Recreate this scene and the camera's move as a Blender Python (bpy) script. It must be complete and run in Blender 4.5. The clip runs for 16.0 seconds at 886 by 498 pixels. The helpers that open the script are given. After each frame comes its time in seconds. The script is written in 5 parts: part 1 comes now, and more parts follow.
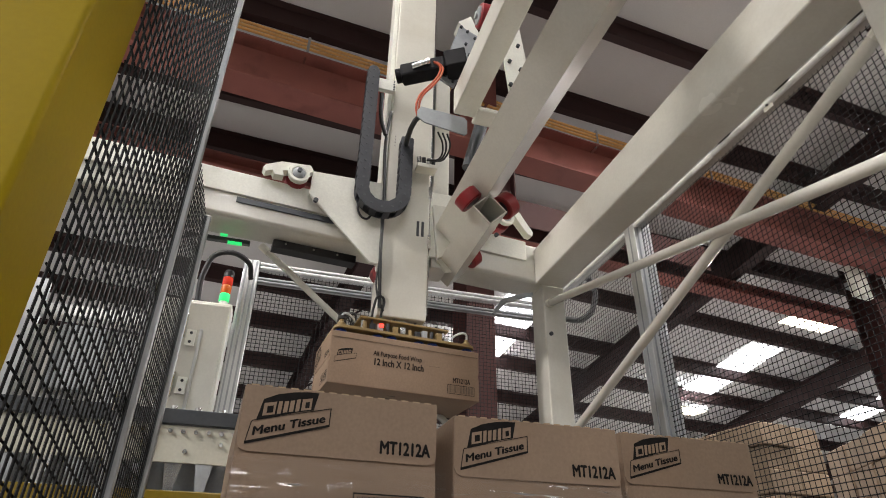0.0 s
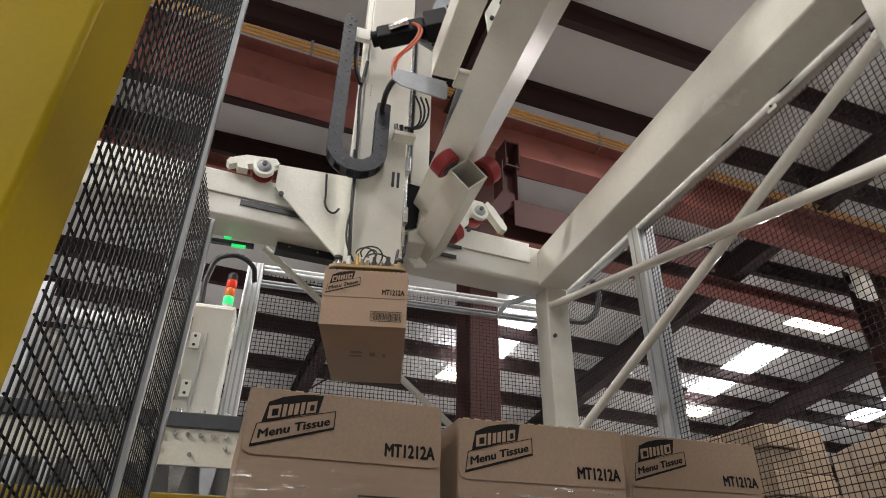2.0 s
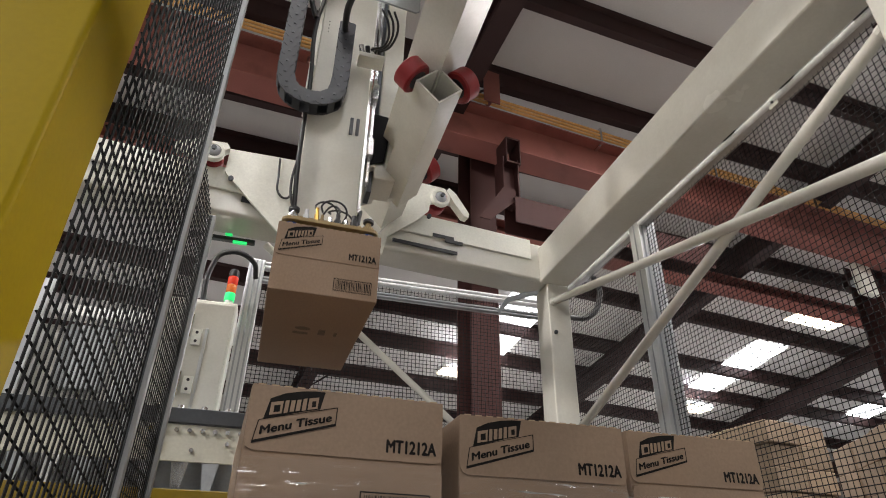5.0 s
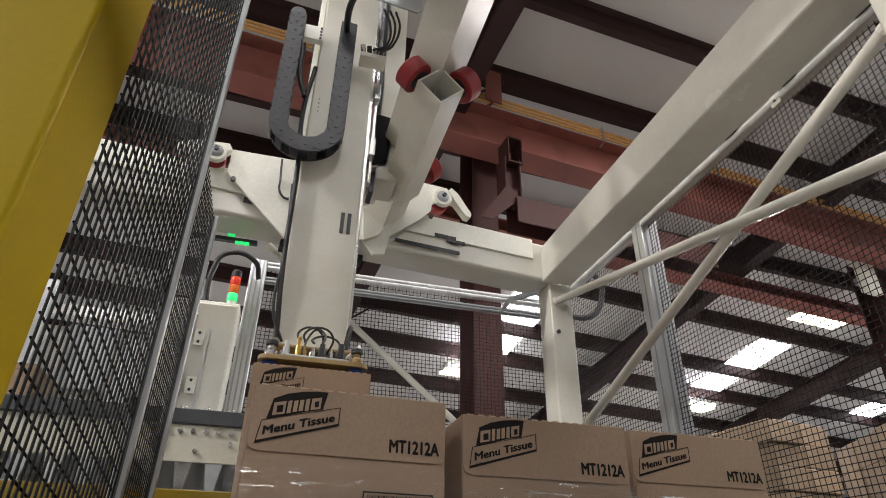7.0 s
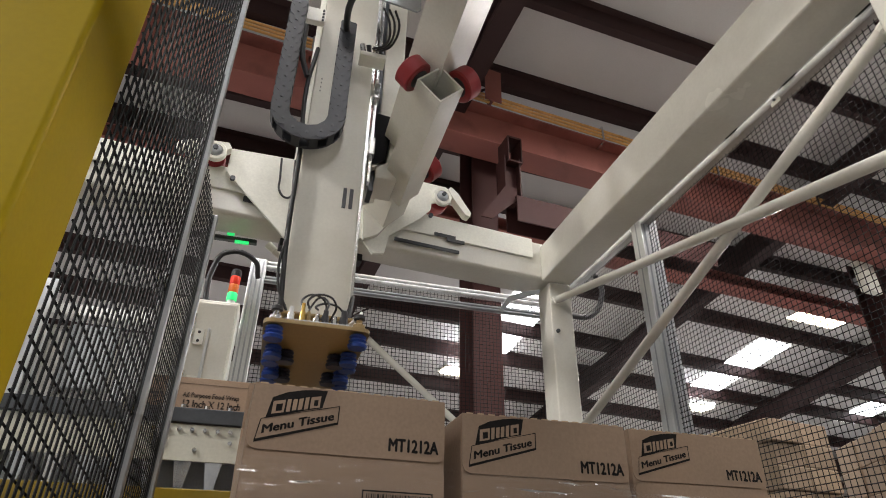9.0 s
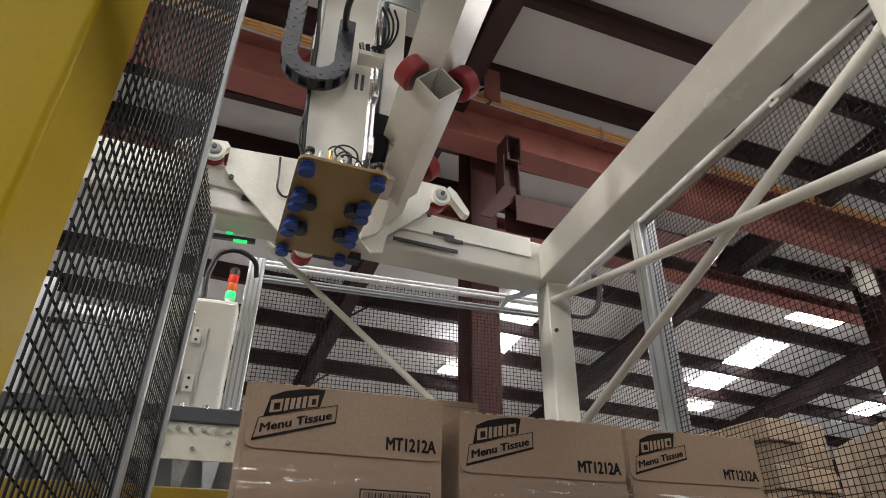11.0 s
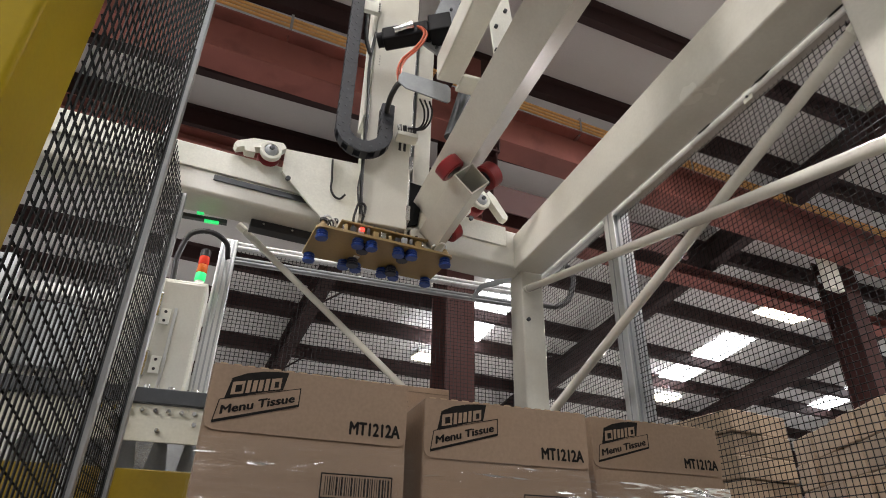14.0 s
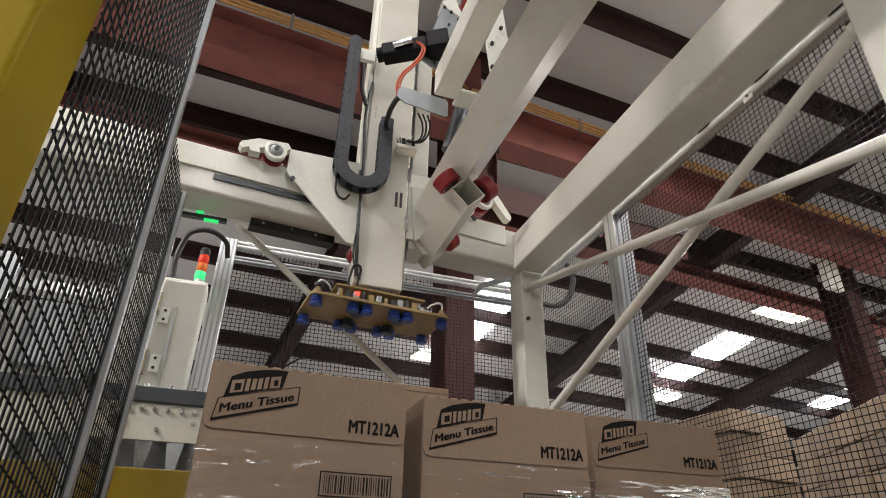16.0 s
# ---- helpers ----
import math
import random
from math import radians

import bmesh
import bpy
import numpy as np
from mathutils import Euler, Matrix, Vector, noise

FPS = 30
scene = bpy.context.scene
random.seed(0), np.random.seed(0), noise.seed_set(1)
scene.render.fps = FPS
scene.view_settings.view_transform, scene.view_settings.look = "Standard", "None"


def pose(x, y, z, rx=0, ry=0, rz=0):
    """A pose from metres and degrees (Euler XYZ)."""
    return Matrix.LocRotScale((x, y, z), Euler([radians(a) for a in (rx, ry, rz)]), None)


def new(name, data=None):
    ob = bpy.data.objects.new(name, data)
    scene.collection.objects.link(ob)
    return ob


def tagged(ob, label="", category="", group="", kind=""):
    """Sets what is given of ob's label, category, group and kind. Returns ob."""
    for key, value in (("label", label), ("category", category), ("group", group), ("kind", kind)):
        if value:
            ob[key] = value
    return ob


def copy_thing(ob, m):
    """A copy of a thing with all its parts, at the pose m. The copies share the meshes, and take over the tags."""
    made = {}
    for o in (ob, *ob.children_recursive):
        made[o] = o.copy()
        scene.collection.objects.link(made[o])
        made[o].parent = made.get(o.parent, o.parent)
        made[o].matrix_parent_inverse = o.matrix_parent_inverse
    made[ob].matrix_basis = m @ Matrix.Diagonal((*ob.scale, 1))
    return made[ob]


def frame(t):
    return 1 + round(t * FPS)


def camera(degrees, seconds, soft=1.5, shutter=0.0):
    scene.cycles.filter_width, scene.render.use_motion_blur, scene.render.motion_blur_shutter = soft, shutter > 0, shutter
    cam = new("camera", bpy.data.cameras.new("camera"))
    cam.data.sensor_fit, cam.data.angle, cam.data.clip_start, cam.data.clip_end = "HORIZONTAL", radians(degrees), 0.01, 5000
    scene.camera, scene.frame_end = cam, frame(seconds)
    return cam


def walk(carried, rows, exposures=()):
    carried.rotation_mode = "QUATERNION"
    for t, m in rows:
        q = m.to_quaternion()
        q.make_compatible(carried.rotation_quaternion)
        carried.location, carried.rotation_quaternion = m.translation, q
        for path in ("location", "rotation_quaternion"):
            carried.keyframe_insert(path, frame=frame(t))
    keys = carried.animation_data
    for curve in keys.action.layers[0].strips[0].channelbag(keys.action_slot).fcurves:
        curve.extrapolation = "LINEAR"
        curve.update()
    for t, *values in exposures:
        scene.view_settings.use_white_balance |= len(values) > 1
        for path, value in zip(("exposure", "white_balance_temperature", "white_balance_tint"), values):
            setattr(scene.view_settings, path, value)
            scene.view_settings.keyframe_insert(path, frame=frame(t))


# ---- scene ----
cam = camera(72.43, 16.0, soft=1.0, shutter=0.4)
walk(cam, [
    (0.0, pose(0.003, 0.002, 1.500, 119.71, -0.95, -16.47)),
    (0.5, pose(0.002, -0.000, 1.500, 119.90, -0.92, -16.40)),
    (1.0, pose(0.001, -0.002, 1.501, 119.96, -0.95, -16.21)),
    (1.5, pose(0.001, -0.001, 1.500, 119.94, -0.94, -16.12)),
    (2.0, pose(0.001, 0.001, 1.500, 119.90, -0.94, -16.13)),
    (2.5, pose(0.001, 0.000, 1.500, 119.77, -0.93, -16.12)),
    (3.0, pose(0.001, 0.001, 1.500, 119.60, -0.92, -16.11)),
    (3.5, pose(0.002, 0.002, 1.500, 119.51, -0.93, -16.11)),
    (4.0, pose(0.001, 0.001, 1.500, 119.60, -0.92, -16.11)),
    (6.5, pose(-0.000, 0.000, 1.500, 119.48, -0.95, -15.81)),
    (7.0, pose(0.000, -0.000, 1.500, 119.54, -0.90, -15.77)),
    (7.5, pose(0.000, -0.000, 1.501, 119.77, -0.93, -15.80)),
    (8.0, pose(0.000, -0.000, 1.501, 119.92, -0.90, -15.79)),
    (8.5, pose(0.000, -0.001, 1.499, 119.86, -0.91, -15.78)),
    (9.0, pose(0.001, 0.001, 1.499, 119.49, -0.89, -15.79)),
    (11.5, pose(0.002, -0.001, 1.498, 119.39, -0.94, -15.97)),
    (12.0, pose(0.002, 0.000, 1.497, 119.32, -0.92, -15.96)),
    (12.5, pose(0.003, 0.002, 1.499, 119.19, -0.96, -16.11)),
    (13.0, pose(0.011, 0.007, 1.499, 118.90, -1.12, -17.36)),
    (13.5, pose(0.018, 0.008, 1.500, 118.40, -1.23, -18.29)),
    (14.0, pose(0.018, 0.005, 1.499, 118.31, -1.25, -18.57)),
    (14.5, pose(0.019, 0.006, 1.500, 118.35, -1.21, -18.62)),
    (15.0, pose(0.019, 0.007, 1.500, 118.44, -1.22, -18.56)),
    (15.5, pose(0.018, 0.005, 1.499, 118.35, -1.26, -18.57)),
    (16.0, pose(0.019, 0.006, 1.498, 118.25, -1.29, -18.61)),
], exposures=[(0.0, 0.0, 6450, 14), (16.0, 0.0, 6450, 14)])

# ---- world and lights ----
world = bpy.data.worlds.new("world")
scene.world = world
world.use_nodes = True
wn = world.node_tree.nodes
sky = wn.new("ShaderNodeTexSky")
sky.sky_type, sky.sun_disc = "NISHITA", False
sky.sun_elevation, sky.sun_rotation = radians(50), radians(200)
wn["Background"].inputs["Strength"].default_value = 0.08
world.node_tree.links.new(sky.outputs[0], wn["Background"].inputs[0])

BAY = radians(8.0)          # the hall stands 8 degrees askew to the machine
U = Vector((math.cos(BAY), math.sin(BAY), 0))
V = Vector((-math.sin(BAY), math.cos(BAY), 0))


def hall(u, v, z):
    return U * u + V * v + Vector((0, 0, z))


def roof_z(v):
    return 8.0 - 0.2 * v


def area_lamp(name, u, v, z, su, sv, watts, colour, spread=160):
    data = bpy.data.lights.new(name, "AREA")
    data.shape, data.size, data.size_y, data.energy, data.color = "RECTANGLE", su, sv, watts, colour
    data.spread = radians(spread)
    ob = new(name, data)
    ob.matrix_world = Matrix.Translation(hall(u, v, z)) @ Matrix.Rotation(BAY, 4, "Z")
    return ob


SKY_COLOUR = (0.93, 0.97, 1.0)
LAMP_COLOUR = (1.0, 0.96, 0.91)
# panels at u -6.5 and negative v are unseen, repeating the other bays
SKYLIGHTS = [(u, v) for u in (-6.5, -0.5, 5.6, 11.5, 17.0) for v in (-9.15, -7.8, -3.75, -2.4, 9.1, 10.45) if not (u == -0.5 and v > 0)]
# hall position and strength of each high-bay lamp; all but sixth to eighth are unseen, added fill
LAMPS_AND_FILLS = [(-0.5, 1.5, 80), (-6.0, 1.0, 850), (-0.6, -4.5, 110), (5.3, -3.0, 40), (4.6, 2.0, 260), (5.15, 10.5, 340), (10.55, 6.77, 500), (10.7, 10.45, 400), (11.7, 1.0, 360), (-6.4, 7.5, 420), (17.5, 5.0, 360)]
# rows behind and left are unseen, added; the left ones brighten faces turned left
for lu, lv in ((-6.5, -8.5), (-0.5, -8.5), (5.45, -8.5), (-6.5, -3.1), (-0.5, -3.1), (5.45, -3.1), (11.5, -3.1), (5.45, 9.7), (11.5, 9.7), (17.2, 9.7), (-6.5, 9.7)):
    area_lamp("skylight_and_fill_light", lu, lv, roof_z(lv) - 0.45, 0.95, 2.4, 420 if lv > 0 else 220 if lu < -2 else 45, SKY_COLOUR)
for lu, lv, lw in LAMPS_AND_FILLS:
    area_lamp("high_bay_and_fill_light", lu, lv, roof_z(lv) - 0.75, 1.15, 0.4, lw, LAMP_COLOUR)


# ---- materials ----
def material(name, base, rough=0.6, metal=0.0, vary=0.12, scale=6.0, bump=0.0, bump_scale=60.0, fine=0.05, fine_scale=90.0,
         island=0.0, each=0.0, emit=None, emit_strength=0.0, coat=0.0, spec=0.5, stretch=(1, 1, 1), stain=None, stain_amount=0.0, stain_scale=2.0):
    m = bpy.data.materials.new(name)
    m.use_nodes = True
    nt = m.node_tree
    n, l = nt.nodes, nt.links
    bsdf = n["Principled BSDF"]
    bsdf.inputs["Roughness"].default_value, bsdf.inputs["Metallic"].default_value = rough, metal
    bsdf.inputs["Coat Weight"].default_value, bsdf.inputs["Specular IOR Level"].default_value = coat, spec
    tc = n.new("ShaderNodeTexCoord")
    mp = n.new("ShaderNodeMapping")
    mp.inputs["Scale"].default_value = stretch
    l.new(tc.outputs["Object"], mp.inputs[0])
    info = n.new("ShaderNodeObjectInfo")
    add = n.new("ShaderNodeVectorMath")
    l.new(mp.outputs[0], add.inputs[0])
    spread = n.new("ShaderNodeMath")
    spread.operation = "MULTIPLY"
    spread.inputs[1].default_value = 37.0
    l.new(info.outputs["Random"], spread.inputs[0])
    l.new(spread.outputs[0], add.inputs[1])

    def noise_node(s, detail=4.0):
        t = n.new("ShaderNodeTexNoise")
        t.inputs["Scale"].default_value, t.inputs["Detail"].default_value = s, detail
        l.new(add.outputs[0], t.inputs["Vector"])
        return t

    big, small = noise_node(scale), noise_node(fine_scale)

    def level(src, amount):
        r = n.new("ShaderNodeMapRange")
        r.inputs["From Min"].default_value, r.inputs["From Max"].default_value = 0.3, 0.7
        r.inputs["To Min"].default_value, r.inputs["To Max"].default_value = 1 - amount, 1 + amount
        l.new(src, r.inputs[0])
        return r.outputs[0]

    mul = n.new("ShaderNodeMath")
    mul.operation = "MULTIPLY"
    l.new(level(big.outputs[0], vary), mul.inputs[0])
    l.new(level(small.outputs[0], fine), mul.inputs[1])
    value = mul.outputs[0]
    if island:
        geo = n.new("ShaderNodeNewGeometry")
        r = n.new("ShaderNodeMapRange")
        r.inputs["To Min"].default_value, r.inputs["To Max"].default_value = 1 - island, 1 + island
        l.new(geo.outputs["Random Per Island"], r.inputs[0])
        m2 = n.new("ShaderNodeMath")
        m2.operation = "MULTIPLY"
        l.new(value, m2.inputs[0])
        l.new(r.outputs[0], m2.inputs[1])
        value = m2.outputs[0]
    if each:
        r = n.new("ShaderNodeMapRange")
        r.inputs["To Min"].default_value, r.inputs["To Max"].default_value = 1 - each, 1 + each
        l.new(info.outputs["Random"], r.inputs[0])
        m2 = n.new("ShaderNodeMath")
        m2.operation = "MULTIPLY"
        l.new(value, m2.inputs[0])
        l.new(r.outputs[0], m2.inputs[1])
        value = m2.outputs[0]
    tint = n.new("ShaderNodeVectorMath")
    tint.operation = "SCALE"
    tint.inputs[0].default_value = base
    l.new(value, tint.inputs["Scale"])
    colour = tint.outputs[0]
    if stain:
        sn = noise_node(stain_scale, 6.0)
        r = n.new("ShaderNodeMapRange")
        r.inputs["From Min"].default_value, r.inputs["From Max"].default_value = 0.52, 0.68
        r.inputs["To Max"].default_value = stain_amount
        l.new(sn.outputs[0], r.inputs[0])
        mix = n.new("ShaderNodeMix")
        mix.data_type = "RGBA"
        l.new(r.outputs[0], mix.inputs[0])
        l.new(colour, mix.inputs[6])
        mix.inputs[7].default_value = (*stain, 1)
        colour = mix.outputs[2]
    l.new(colour, bsdf.inputs["Base Color"])
    rr = n.new("ShaderNodeMapRange")
    rr.inputs["To Min"].default_value, rr.inputs["To Max"].default_value = max(0.02, rough - 0.1), min(1, rough + 0.1)
    l.new(big.outputs[0], rr.inputs[0])
    l.new(rr.outputs[0], bsdf.inputs["Roughness"])
    if bump:
        bn = n.new("ShaderNodeBump")
        bn.inputs["Strength"].default_value, bn.inputs["Distance"].default_value = bump, 0.004
        l.new(noise_node(bump_scale, 3.0).outputs[0], bn.inputs["Height"])
        l.new(bn.outputs[0], bsdf.inputs["Normal"])
    if emit:
        bsdf.inputs["Emission Color"].default_value = (*emit, 1)
        bsdf.inputs["Emission Strength"].default_value = emit_strength
    return m


CREAM = material("cream machine paint", (0.65, 0.64, 0.57), 0.23, vary=0.06, scale=2.5, fine=0.03, bump=0.06, bump_scale=35, stain=(0.40, 0.36, 0.27), stain_amount=0.22, stain_scale=3.0)
MAST_PAINT = material("cream lift mast paint", (0.60, 0.585, 0.51), 0.42, vary=0.05, scale=3, fine=0.03, bump=0.05, bump_scale=35, spec=0.35, stain=(0.42, 0.38, 0.29), stain_amount=0.25, stain_scale=4)
# cream darkened for the conveyor apron: its shade is in the base colour
CREAM_SHADED = material("shaded cream apron paint", (0.46, 0.45, 0.37), 0.4, vary=0.08, scale=3, stain=(0.3, 0.27, 0.2), stain_amount=0.3, stain_scale=4)
CREAM_PLATE = material("white machine plate", (0.76, 0.76, 0.68), 0.4, vary=0.05, scale=4, stain=(0.5, 0.47, 0.38), stain_amount=0.2, stain_scale=5)
YELLOW = material("yellow safety paint", (0.30, 0.207, 0.002), 0.5, vary=0.04, scale=3, fine=0.03, bump=0.05, bump_scale=40, spec=0.08)
# base lowered: the shadow on the guard strip is in the colour
YELLOW_STRIP = material("shaded yellow plastic", (0.17, 0.115, 0.006), 0.3, vary=0.1, scale=5)
ALU = material("aluminium profile", (0.62, 0.63, 0.63), 0.32, 0.9, vary=0.08, scale=8, stretch=(1, 1, 0.1))
STEEL = material("bright steel", (0.68, 0.68, 0.67), 0.22, 1.0, vary=0.1, scale=20)
STEEL_GREY = material("grey painted steel", (0.33, 0.35, 0.36), 0.45, 0.3, vary=0.12, scale=9)
POST_GREY = material("dull anodised post", (0.34, 0.35, 0.35), 0.45, 0.5, vary=0.1, scale=8, stretch=(1, 1, 0.1))
# near-white, barely metallic: the rail lips' lamp reflection is in the colour
RAIL_GLINT = material("aluminium rail with painted glint", (0.88, 0.89, 0.89), 0.28, 0.1, vary=0.06, scale=8)
DARK_STEEL = material("dark steel rail", (0.06, 0.065, 0.07), 0.4, 0.5, vary=0.2, scale=10)
BLACK = material("black plastic", (0.018, 0.018, 0.02), 0.45, vary=0.2, scale=20)
MOTOR_BLACK = material("matt black motor casting", (0.006, 0.006, 0.007), 0.7, spec=0.15, vary=0.3, scale=18)
RUBBER = material("black rubber cable", (0.012, 0.012, 0.012), 0.5, vary=0.2, scale=30)
MESH = material("black coated wire", (0.006, 0.006, 0.007), 0.6, spec=0.25, vary=0.2, scale=40)
CHAIN = material("grey plastic chain link", (0.021, 0.024, 0.030), 0.5, vary=0.18, scale=25, fine=0.1)
RED = material("red polyurethane tread", (0.26, 0.018, 0.022), 0.38, vary=0.15, scale=12)
ORANGE = material("orange cable sheath", (0.45, 0.07, 0.02), 0.4, vary=0.1, scale=20)
BLUE = material("blue vacuum cup rubber", (0.010, 0.045, 0.24), 0.42, vary=0.15, scale=25)
CUP_DARK = material("dark blue cup fitting", (0.008, 0.012, 0.03), 0.45, vary=0.2, scale=25)
PLATE = material("yellowish gripper board", (0.28, 0.195, 0.075), 0.5, vary=0.1, scale=6, fine=0.06)
BRASS = material("brass fitting", (0.62, 0.40, 0.10), 0.3, 0.9, vary=0.1, scale=30)
CONDUIT = material("grey conduit plastic", (0.10, 0.10, 0.105), 0.5, vary=0.1, scale=20)
CLEAR = material("clear hose", (0.72, 0.74, 0.74), 0.15, vary=0.1, scale=30)
WHITE_PLASTIC = material("white plastic", (0.78, 0.78, 0.76), 0.4, vary=0.05, scale=20)
CARD = material("brown corrugated cardboard", (0.265, 0.182, 0.120), 0.75, vary=0.07, scale=5, fine=0.07, fine_scale=160, bump=0.12, bump_scale=14, stain=(0.27, 0.17, 0.10), stain_amount=0.3, stain_scale=4)
CARD_EDGE = material("cardboard edge", (0.42, 0.30, 0.19), 0.85, vary=0.1, scale=30)
CARD_FAR = material("stacked cardboard", (0.27, 0.20, 0.135), 0.8, each=0.22, vary=0.16, scale=3, fine=0.08, stain=(0.2, 0.15, 0.1), stain_amount=0.35, stain_scale=2.5)
INK = material("black carton ink", (0.014, 0.012, 0.011), 0.8, spec=0.1, vary=0.25, scale=60)
INK_SOFT = material("faint carton ink", (0.12, 0.085, 0.055), 0.7, vary=0.25, scale=60)
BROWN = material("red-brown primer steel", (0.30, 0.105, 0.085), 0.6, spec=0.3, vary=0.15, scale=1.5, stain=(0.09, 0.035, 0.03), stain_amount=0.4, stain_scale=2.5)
# BROWN's steel darkened: the columns' and hanger's dimmer light is in the colour
BROWN_SHADED = material("shaded red-brown column steel", (0.058, 0.023, 0.021), 0.65, spec=0.2, vary=0.15, scale=1.5)
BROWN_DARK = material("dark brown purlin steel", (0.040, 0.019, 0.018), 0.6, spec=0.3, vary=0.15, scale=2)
ROOF = material("white roof insulation", (0.70, 0.68, 0.66), 0.65, vary=0.06, scale=0.8, bump=0.25, bump_scale=2.2)
PIPE = material("yellow gas pipe", (0.88, 0.50, 0.18), 0.22, 0.0, vary=0.1, scale=6)
CONCRETE = material("sealed concrete floor", (0.13, 0.126, 0.122), 0.35, vary=0.15, scale=0.8, stain=(0.11, 0.105, 0.10), stain_amount=0.5, stain_scale=0.6)
WALL = material("pale metal wall cladding", (0.50, 0.49, 0.46), 0.6, vary=0.06, scale=1)
WOOD = material("pallet wood", (0.40, 0.29, 0.17), 0.8, vary=0.2, scale=4, stretch=(0.2, 1, 1))
SKY_PANEL = material("lit translucent skylight", (0.8, 0.8, 0.8), 0.6, emit=(0.95, 0.98, 1.0), emit_strength=6.0)
LAMP_GLOW = material("lit lamp lens", (0.9, 0.88, 0.8), 0.5, emit=(1.0, 0.86, 0.62), emit_strength=9.0)
GREEN_GLOW = material("lit green lens", (0.05, 0.5, 0.2), 0.3, emit=(0.005, 1.0, 0.2), emit_strength=0.75)
RED_LENS = material("lit red lens", (0.6, 0.04, 0.02), 0.25, emit=(1.0, 0.06, 0.02), emit_strength=0.22)
AMBER_LENS = material("amber lens", (0.5, 0.12, 0.02), 0.25, emit=(1.0, 0.16, 0.02), emit_strength=0.18)
RED_LED = material("lit red indicator", (0.6, 0.02, 0.02), 0.3, emit=(1.0, 0.05, 0.03), emit_strength=3.0)


def film_material():
    m = bpy.data.materials.new("clear stretch film")
    m.use_nodes = True
    nt = m.node_tree
    n, l = nt.nodes, nt.links
    out = n["Material Output"]
    n.remove(n["Principled BSDF"])
    clear, gloss, mix = n.new("ShaderNodeBsdfTransparent"), n.new("ShaderNodeBsdfGlossy"), n.new("ShaderNodeMixShader")
    gloss.inputs["Roughness"].default_value = 0.12
    fres = n.new("ShaderNodeFresnel")
    fres.inputs["IOR"].default_value = 1.5
    tc, noise_t, bump = n.new("ShaderNodeTexCoord"), n.new("ShaderNodeTexNoise"), n.new("ShaderNodeBump")
    mp = n.new("ShaderNodeMapping")
    mp.inputs["Scale"].default_value = (4, 4, 26)
    noise_t.inputs["Scale"].default_value, noise_t.inputs["Detail"].default_value = 1.6, 2.0
    bump.inputs["Strength"].default_value, bump.inputs["Distance"].default_value = 0.8, 0.02
    l.new(tc.outputs["Object"], mp.inputs[0])
    l.new(mp.outputs[0], noise_t.inputs["Vector"])
    l.new(noise_t.outputs[0], bump.inputs["Height"])
    l.new(bump.outputs[0], gloss.inputs["Normal"])
    l.new(bump.outputs[0], fres.inputs["Normal"])
    l.new(fres.outputs[0], mix.inputs[0])
    l.new(clear.outputs[0], mix.inputs[1])
    l.new(gloss.outputs[0], mix.inputs[2])
    l.new(mix.outputs[0], out.inputs["Surface"])
    return m


FILM = film_material()


# ---- mesh helpers ----
def part(name, bm, mat, parent=None, label=""):
    me = bpy.data.meshes.new(name)
    bmesh.ops.recalc_face_normals(bm, faces=bm.faces[:])
    bm.to_mesh(me)
    bm.free()
    me.materials.append(mat)
    ob = new(name, me)
    if parent is not None:
        ob.parent = parent
    if label:
        ob["label"] = label
    return ob


def shade(ob):
    for p in ob.data.polygons:
        p.use_smooth = True
    ob.data.set_sharp_from_angle(angle=radians(35))
    return ob


def flat_sided(ob):
    """Smooth bevels whose wide faces stay plane."""
    shade(ob)
    ob.modifiers.new("normals", "WEIGHTED_NORMAL").keep_sharp = True
    return ob


def box(bm, x0, y0, z0, x1, y1, z1, bevel=0.0, seg=2, m=None):
    v = [bm.verts.new((x, y, z)) for x in (x0, x1) for y in (y0, y1) for z in (z0, z1)]
    f = [bm.faces.new([v[i] for i in q]) for q in ((0, 1, 3, 2), (4, 6, 7, 5), (0, 4, 5, 1), (2, 3, 7, 6), (0, 2, 6, 4), (1, 5, 7, 3))]
    verts = v
    if bevel:
        edges = {e for q in f for e in q.edges}
        r = bmesh.ops.bevel(bm, geom=list(edges), offset=bevel, segments=seg, affect="EDGES", profile=0.5)
        verts = list({w for q in r["faces"] for w in q.verts} | {w for w in v if w.is_valid})
    if m is not None:
        bmesh.ops.transform(bm, matrix=m, verts=[w for w in verts if w.is_valid])
    return bm


def rod(bm, a, b, r, seg=12, r2=None):
    a, b = Vector(a), Vector(b)
    d = b - a
    m = Matrix.Translation((a + b) / 2) @ d.to_track_quat("Z", "Y").to_matrix().to_4x4()
    bmesh.ops.create_cone(bm, cap_ends=True, segments=seg, radius1=r, radius2=r if r2 is None else r2, depth=d.length, matrix=m)
    return bm


def lathe(bm, profile, seg=24, m=Matrix.Identity(4)):
    rings = []
    for r, z in profile:
        rings.append([bm.verts.new(m @ Vector((r * math.cos(2 * math.pi * i / seg), r * math.sin(2 * math.pi * i / seg), z))) for i in range(seg)])
    for a, b in zip(rings, rings[1:]):
        for i in range(seg):
            bm.faces.new((a[i], a[(i + 1) % seg], b[(i + 1) % seg], b[i]))
    bm.faces.new(rings[0][::-1])
    bm.faces.new(rings[-1])
    return bm


